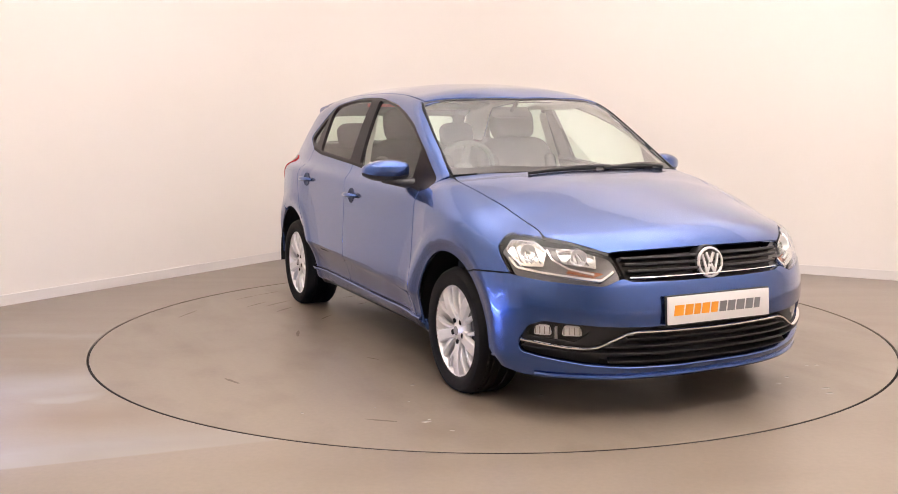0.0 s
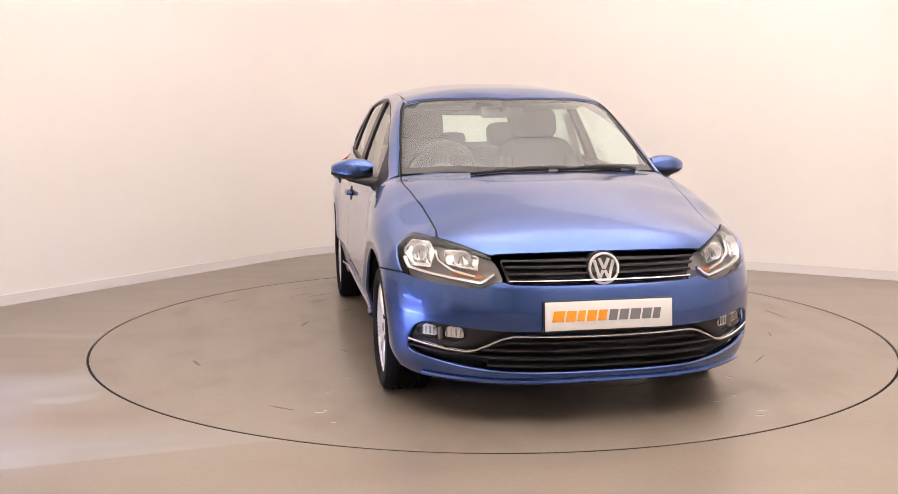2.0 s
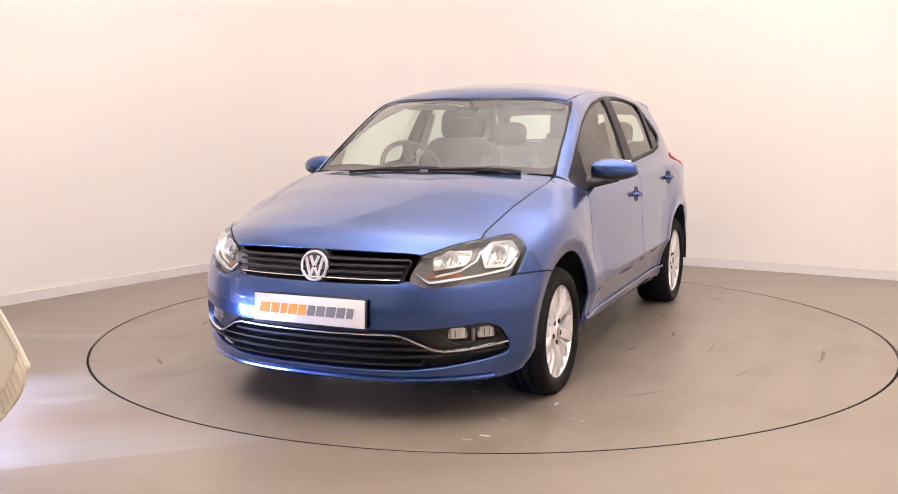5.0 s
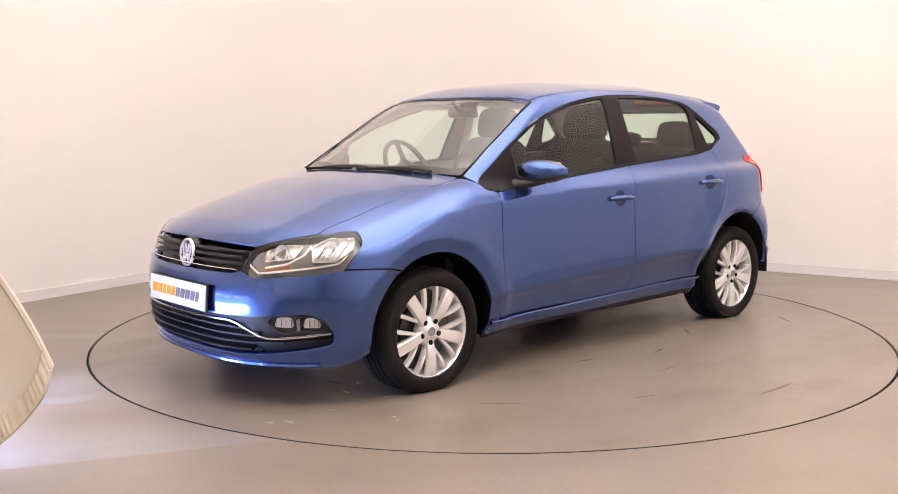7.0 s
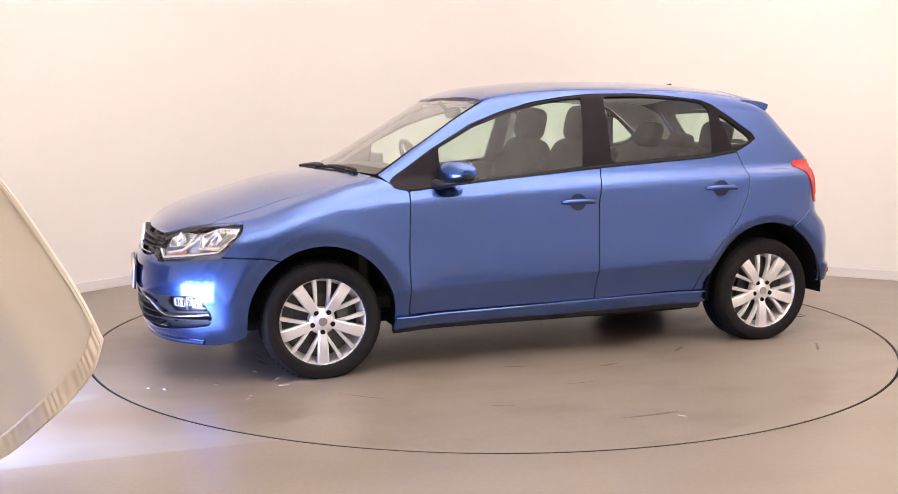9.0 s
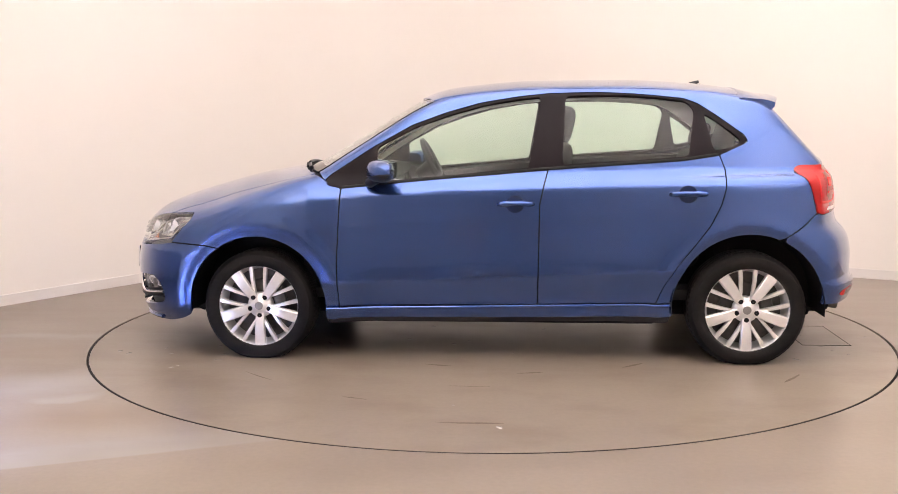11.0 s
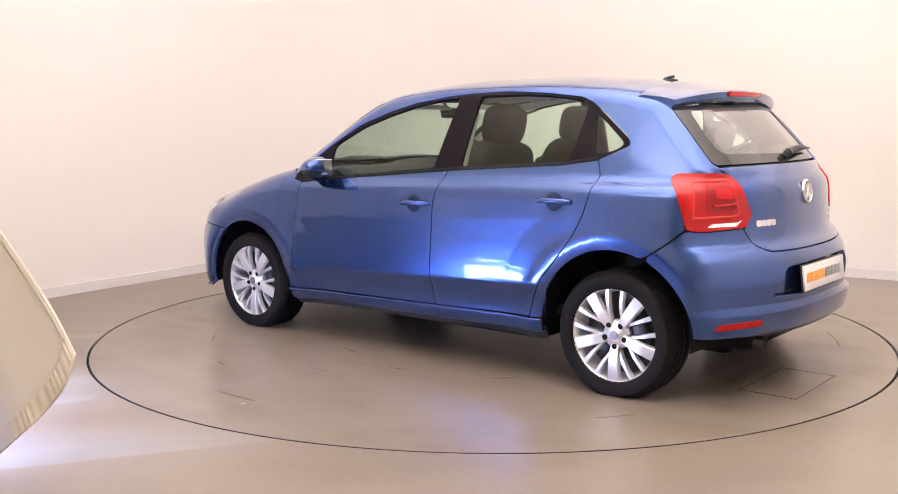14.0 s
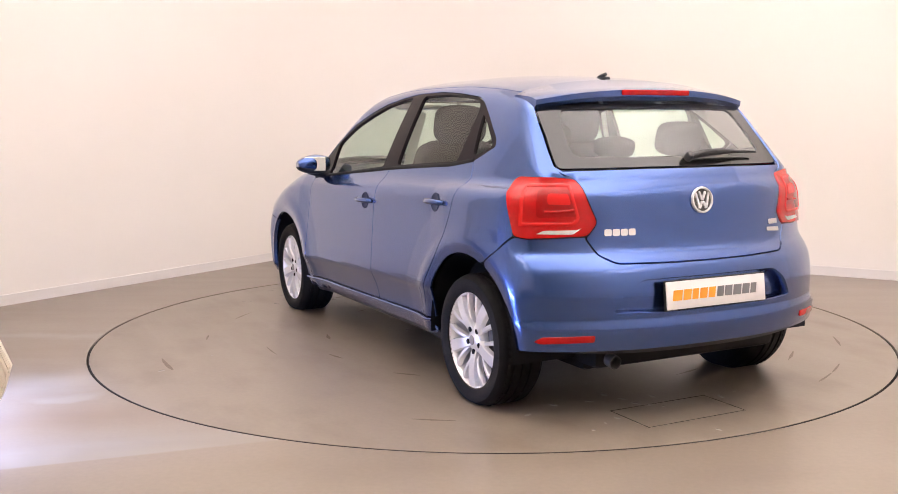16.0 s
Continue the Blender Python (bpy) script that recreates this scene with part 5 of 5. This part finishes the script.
# ---- wheels ----
def wheel(at, s):
    """s: 1 on the car's left, -1 on its right."""
    m = Matrix.Translation(at) @ Matrix.Rotation(radians(-90 * s), 4, "X")
    if s < 0:
        m = m @ Matrix.Rotation(math.pi, 4, "Z")
    R = 0.288
    bm = bmesh.new()
    revolve(bm, [(0.2, 0.035), (0.207, 0.052), (0.211, 0.056), (0.208, 0.040), (0.196, 0.02), (0.186, -0.02), (0.184, -0.12), (0.19, -0.13)], 64, m)
    rim = part("wheel", bm, ALLOY, car, "five-spoke silver alloy wheel")
    bm = bmesh.new()
    prof = [(0.206, 0.05), (0.212, 0.06), (0.225, 0.068), (0.248, 0.071), (0.267, 0.066), (0.278, 0.053), (0.2845, 0.038), (R, 0.02)]
    for g in (0.0, -0.04, -0.08):
        prof += [(R, g + 0.012), (R - 0.007, g + 0.010), (R - 0.007, g + 0.002), (R, g)]
    prof += [(R, -0.11), (0.2845, -0.125), (0.268, -0.145), (0.24, -0.155), (0.2, -0.14)]
    revolve(bm, prof, 72, m)
    for v in bm.verts:  # the flat where it carries the car
        v.co.z = max(v.co.z, 0.0015)
    part("tyre", bm, RUBBER, rim, "black road tyre", sharp=25)
    bm = bmesh.new()
    for k in range(60):  # shoulder blocks
        a = 2 * math.pi * k / 60
        box(bm, m @ Matrix.Rotation(a, 4, "Z") @ pose(R - 0.0085, 0, 0.0355, 0, -32), 0.006, 0.017, 0.032)
    for v in bm.verts:
        v.co.z = max(v.co.z, 0.001)
    part("tread_pattern", bm, RUBBER, rim)
    bm = bmesh.new()
    revolve(bm, [(0.0005, -0.02), (0.128, -0.02), (0.13, -0.03), (0.13, -0.04), (0.19, -0.045), (0.19, -0.1)], 40, m)
    part("brake_disc", bm, STEEL, rim, "grey brake disc")
    bm = bmesh.new()
    box(bm, m @ Matrix.Rotation(radians(195), 4, "Z") @ pose(0.105, 0, -0.012), 0.06, 0.13, 0.05, 0.012)
    part("brake_caliper", bm, STEEL, rim, "grey brake caliper")

    def spoke(a, r0, r1, w0, w1, z0, z1, name, side_shift=0.0):
        bm = bmesh.new()
        mm = m @ Matrix.Rotation(a, 4, "Z")
        secs = []
        for t in np.linspace(0, 1, 7):
            r, w = r0 + (r1 - r0) * t, (w0 + (w1 - w0) * t) / 2
            z = z0 + (z1 - z0) * t + 0.012 * math.sin(math.pi * t)
            y = side_shift * (1 - t)
            secs.append([bm.verts.new(mm @ Vector((r, y + q * w, z + h))) for q, h in ((-1.15, -0.022), (-1, -0.003), (-0.85, 0.0), (0.85, 0.0), (1, -0.003), (1.15, -0.022))])
        for p, q in zip(secs, secs[1:]):
            for i in range(6):
                bm.faces.new((p[i], p[(i + 1) % 6], q[(i + 1) % 6], q[i]))
        bm.faces.new(secs[0]), bm.faces.new(secs[-1])
        part(name, bm, ALLOY, rim, "", sharp=25)

    # local x turned so that one broad spoke points down
    down = (m.inverted().to_3x3() @ Vector((0, 0, -1)))
    a0 = math.atan2(down.y, down.x)
    for k in range(5):
        a = a0 + k * 2 * math.pi / 5
        spoke(a, 0.035, 0.205, 0.040, 0.056, 0.037, 0.048, "broad_spoke")
        for q in (-1, 1):
            spoke(a + math.pi / 5 + q * radians(10.5), 0.062, 0.205, 0.013, 0.020, 0.026, 0.046, "thin_spoke", q * 0.016)
        bm = bmesh.new()
        revolve(bm, [(0.0005, 0.0435), (0.011, 0.0435), (0.0125, 0.042), (0.0125, 0.02)], 14, m @ Matrix.Rotation(a, 4, "Z") @ Matrix.Translation((0.052, 0, 0.001)))
        part("wheel_bolt", bm, SEAL, rim, "dark wheel bolt")
    bm = bmesh.new()
    revolve(bm, [(0.0005, 0.05), (0.024, 0.049), (0.029, 0.045), (0.036, 0.042), (0.058, 0.032), (0.066, 0.02), (0.067, 0.0)], 40, m)
    part("wheel_hub", bm, ALLOY, rim)
    bm = bmesh.new()
    revolve(bm, [(0.0005, 0.0525), (0.019, 0.0525), (0.021, 0.051), (0.021, 0.046)], 24, m)
    part("centre_cap", bm, LAMP_GREY, rim, "grey centre cap with a round emblem")
    return rim


for ax, ty in ((AXLE_F, 0.735), (AXLE_R, 0.735)):
    for s in (1, -1):
        wheel((ax, s * ty, HUB_Z), s)

# wheel housings and underside
for ax in (AXLE_F, AXLE_R):
    for s in (1, -1):
        bm = bmesh.new()
        rr = 0.362 if ax > 0 else 0.372
        outer, innr = [], []
        for k in range(33):
            a = radians(-6 + 192 * k / 32)
            x, z = ax + rr * math.cos(a), 0.285 + rr * math.sin(a)
            outer.append(bm.verts.new((x, s * 0.80, z)))
            innr.append(bm.verts.new((x, s * 0.50, z)))
        for i in range(32):
            bm.faces.new((outer[i], outer[i + 1], innr[i + 1], innr[i]))
        bm.faces.new(innr)
        part("wheel_housing", bm, SEAL, car, "black wheel housing")
bm = bmesh.new()
box(bm, pose(0.02, 0, 0.235), 1.66, 1.42, 0.11, 0.03)
box(bm, pose(1.62, 0, 0.27), 0.62, 0.96, 0.16, 0.04)
box(bm, pose(0.02, 0, 0.235), 3.3, 0.96, 0.10, 0.03)
box(bm, pose(-1.5, 0, 0.29), 0.46, 0.98, 0.16, 0.04)
part("underbody", bm, SEAL, car, "dark underside")

# ---- cabin ----
bm = bmesh.new()
box(bm, pose(-0.2, 0, 0.33), 2.5, 1.36, 0.06, 0.02)
box(bm, pose(1.0, 0, 0.6), 0.05, 1.3, 0.5, 0.01)
box(bm, pose(-1.42, 0, 0.60), 0.5, 0.96, 0.30, 0.02)
part("cabin_floor", bm, DARK_IN, car, "dark cabin floor and bulkheads")
for f in (False, True):
    panel("door_card", GIRTH, side((0.78, 0.905), (0.3, 0.945), (-0.25, 0.985), (-0.6, 1.008), (-1.12, 1.03), (-1.4, 0.98), (-1.45, 0.7), (-0.95, 0.62), (-0.84, 0.36), (0.8, 0.36)), DARK_IN, car, "dark grey door trim", 0.03, (), 0, -0.055, 0.03, 0.06, flip=f)
    panel("pillar_trim", GIRTH, [(x, y, z) for x, y, z in SCREEN_EDGE] + ROOF_EDGE + [(-1.36, 0.55, 1.27), (-1.56, 0.58, 1.05)] + side((-1.3, 1.08)) + DLO_TOP[::-1][2:], LINER, car, "pale grey inner pillar trim", 0.02, (), 0.004, -0.03, 0.0, 0.06, flip=f)
panel("headlining", GIRTH, both([(0.40, 0.0, 1.35), (0.30, 0.5, 1.34)] + ROOF_EDGE[1:] + on_top((-1.24, 0.45), (-1.3, 0.0))), LINER, car, "pale headlining", 0.02, (), 0, -0.03, 0.0, 0.06)

bm = bmesh.new()
rows = []
for y in np.linspace(-0.66, 0.66, 25):
    e = abs(y) / 0.66
    hump = 0.03 * math.exp(-((y + 0.33) / 0.16) ** 2)
    rows.append([bm.verts.new((x - 0.10 * e**2 * (x > 0.9), y, z + (hump if z > 0.88 else 0))) for x, z in ((1.03, 0.90), (0.98, 0.945), (0.8, 0.955), (0.62, 0.945), (0.56, 0.92), (0.545, 0.86), (0.58, 0.74), (0.62, 0.6), (0.98, 0.6))])
for a, b in zip(rows, rows[1:]):
    for i in range(9):
        bm.faces.new((a[i], a[(i + 1) % 9], b[(i + 1) % 9], b[i]))
bm.faces.new(rows[0]), bm.faces.new(rows[-1])
dash = part("dashboard", bm, DARK_IN, car, "dark grey dashboard", sharp=40)
for y in (-0.58, -0.12, 0.12, 0.58):
    bm = bmesh.new()
    revolve(bm, [(0.02, 0.004), (0.036, 0.008), (0.042, 0.006), (0.044, 0.0)], 24, pose(0.548, y, 0.885, 0, -80))
    part("air_vent", bm, GLOSS_BLACK, dash)

bm = bmesh.new()
sw = pose(0.42, -0.355, 0.935, 0, -64)
revolve(bm, [(0.183 + 0.014 * math.cos(radians(a)), 0.014 * math.sin(radians(a))) for a in range(0, 360, 40)], 40, sw, closed=True)
wheel_rim = part("steering_wheel", bm, PLASTIC, car, "black three-spoke steering wheel")
bm = bmesh.new()
revolve(bm, [(0.0005, 0.03), (0.05, 0.025), (0.07, 0.0), (0.06, -0.04), (0.04, -0.12)], 28, sw)
for a in (0, 180, 270):
    box(bm, sw @ Matrix.Rotation(radians(a + 90), 4, "Z") @ pose(0.115, 0, 0), 0.13, 0.04, 0.015, 0.005)
part("steering_hub", bm, PLASTIC, wheel_rim)

bm = bmesh.new()
box(bm, pose(0.31, 0.0, 1.262, 0, 12), 0.03, 0.235, 0.06, 0.018, 3)
tube(bm, [(0.33, 0, 1.27), (0.37, 0, 1.30), (0.39, 0, 1.325)], 0.012, 8)
mirror_in = part("rear_view_mirror", bm, PLASTIC, car, "dark rear-view mirror behind the windscreen")
for s in (1, -1):
    bm = bmesh.new()
    box(bm, pose(0.27, s * 0.31, 1.295, 0, -8), 0.15, 0.32, 0.014, 0.006)
    part("sun_visor", bm, LINER, car, "pale sun visor, folded up")


def cushion(bm, m, sx, sy, sz, round_=0.05):
    box(bm, m, sx, sy, sz, min(round_, min(sx, sy, sz) * 0.45), 4)


def pad(bm, m, sx, sy, sz, square=0.55):
    """A stuffed pad: a ball pressed towards a block."""
    def press(v):
        return math.copysign(abs(v) ** square, v)
    rings = []
    for j in range(1, 16):
        a = math.pi * (j / 16 - 0.5)
        rings.append([bm.verts.new(m @ Vector((sx / 2 * press(math.cos(a)) * press(math.cos(2 * math.pi * i / 28)), sy / 2 * press(math.cos(a)) * press(math.sin(2 * math.pi * i / 28)), sz / 2 * press(math.sin(a))))) for i in range(28)])
    for a, b in zip(rings, rings[1:]):
        for i in range(28):
            bm.faces.new((a[i], a[(i + 1) % 28], b[(i + 1) % 28], b[i]))
    bm.faces.new(rings[0]), bm.faces.new(rings[-1])


def front_seat(y):
    bm = bmesh.new()
    cushion(bm, pose(0.06, y, 0.56, 0, -8), 0.52, 0.50, 0.16, 0.06)
    seat = part("front_seat", bm, CLOTH, car, "charcoal cloth front seat with a headrest")
    bm = bmesh.new()
    pad(bm, pose(-0.24, y, 0.83, 0, -16), 0.18, 0.50, 0.58, 0.45)
    for q in (-1, 1):
        cushion(bm, pose(-0.20, y + q * 0.205, 0.80, 0, -16), 0.16, 0.09, 0.42, 0.04)
    part("backrest", bm, CLOTH, seat)
    bm = bmesh.new()
    pad(bm, pose(-0.325, y, 1.195, 0, -12), 0.13, 0.285, 0.20)
    part("headrest", bm, CLOTH, seat)
    bm = bmesh.new()
    for q in (-1, 1):
        tube(bm, [(-0.315, y + q * 0.06, 1.05), (-0.325, y + q * 0.06, 1.15)], 0.007, 8)
    part("headrest_post", bm, CHROME, seat)


front_seat(0.36)
front_seat(-0.36)
bm = bmesh.new()
cushion(bm, pose(-0.78, 0, 0.56, 0, -6), 0.5, 1.28, 0.16, 0.06)
bench = part("rear_bench", bm, CLOTH, car, "charcoal cloth rear bench with headrests")
for y, w in ((0.36, 0.58), (-0.28, 0.72)):
    bm = bmesh.new()
    cushion(bm, pose(-1.08, y if y > 0 else -0.32, 0.80, 0, -20), 0.14, w if y > 0 else 0.66, 0.50, 0.06)
    part("bench_back", bm, CLOTH, bench)
for y, w, h in ((0.38, 0.25, 0.15), (-0.38, 0.25, 0.15), (0.0, 0.2, 0.08)):
    bm = bmesh.new()
    pad(bm, pose(-1.175, y, 1.05 + h / 2, 0, -14), 0.10, w, h + 0.01)
    part("headrest", bm, CLOTH, bench)
bm = bmesh.new()
box(bm, pose(-1.42, 0, 1.0), 0.38, 1.02, 0.02, 0.008)
part("parcel_shelf", bm, DARK_IN, car, "dark parcel shelf")
for s in (1, -1):
    bm = bmesh.new()
    pts = [Vector((-0.30, s * 0.565, 1.26)), Vector((-0.28, s * 0.61, 1.1)), Vector((-0.25, s * 0.655, 0.9)), Vector((-0.22, s * 0.66, 0.6))]
    for a, b in zip(pts, pts[1:]):
        d = b - a
        box(bm, Matrix.Translation((a + b) / 2) @ d.to_track_quat("Z", "Y").to_matrix().to_4x4(), 0.004, 0.046, d.length, 0)
    part("seat_belt", bm, LINER, car, "grey seat belt hanging by the pillar")


# ---- movement ----
def motions():
    """Turntable and car turn together; the curtain's corner swings in and out."""
    heads = [(0, 297.43), (0.5, 296.13), (1, 293.15), (1.5, 288.76), (2, 282.9)]
    heads += [(t, 257.05 - 11.685 * (t - 4.2)) for t in (2.5, 3, 4, 5, 6, 7, 8, 9, 10, 11, 12, 13, 14, 15, 16)]
    rows, disc = [], []
    for t, h in heads:
        a = radians(h)
        ox, oy = -0.090, 0.031
        rows.append((t, pose(ox * math.cos(a) - oy * math.sin(a), ox * math.sin(a) + oy * math.cos(a), 0, 0, 0, h)))
        disc.append((t, pose(0, 0, 0, 0, 0, h)))
    walk(car, rows)
    walk(turntable, disc)
    # seconds, metres sideways from its furthest swing
    swing = [(0, 0.55), (3.2, 0.50), (3.8, 0.36), (4.2, 0.30), (5, 0.26), (6.3, 0.185), (7.0, 0.18), (7.5, 0.205), (8.0, 0.165), (8.5, 0.005), (9.0, 0.01), (9.2, 0.055), (10.0, 0.30), (11.0, 0.5),
             (12.4, 0.5), (12.8, 0.36), (13.0, 0.285), (13.3, 0.19), (13.6, 0.125), (14.0, 0.105), (14.3, 0.12), (14.6, 0.16), (15.0, 0.225), (15.3, 0.285), (15.6, 0.295), (15.8, 0.325), (16.0, 0.32)]
    walk(drape, [(t, pose(-1.243 - d, -2.61, 0.515 - min(0.09, d * 0.5))) for t, d in swing])
    # seconds, metres by which the added flap rises to let in more daylight
    lift = [(0, 0.0), (3.2, 0.0), (3.8, 0.06), (4.2, 0.1), (5, 0.15), (6.3, 0.18), (7.0, 0.15), (7.5, 0.17), (8.0, 0.24), (8.5, 0.30), (9.0, 0.30), (9.2, 0.27), (10.0, 0.12), (11.0, 0.0),
            (11.6, 0.0), (12.0, 0.03), (12.5, 0.09), (12.8, 0.14), (13.0, 0.18), (13.3, 0.23), (13.6, 0.25), (14.0, 0.25), (14.5, 0.24), (15.0, 0.22), (15.5, 0.17), (16.0, 0.17)]
    walk(skirt, [(t, pose(0, 0, h)) for t, h in lift])


motions()
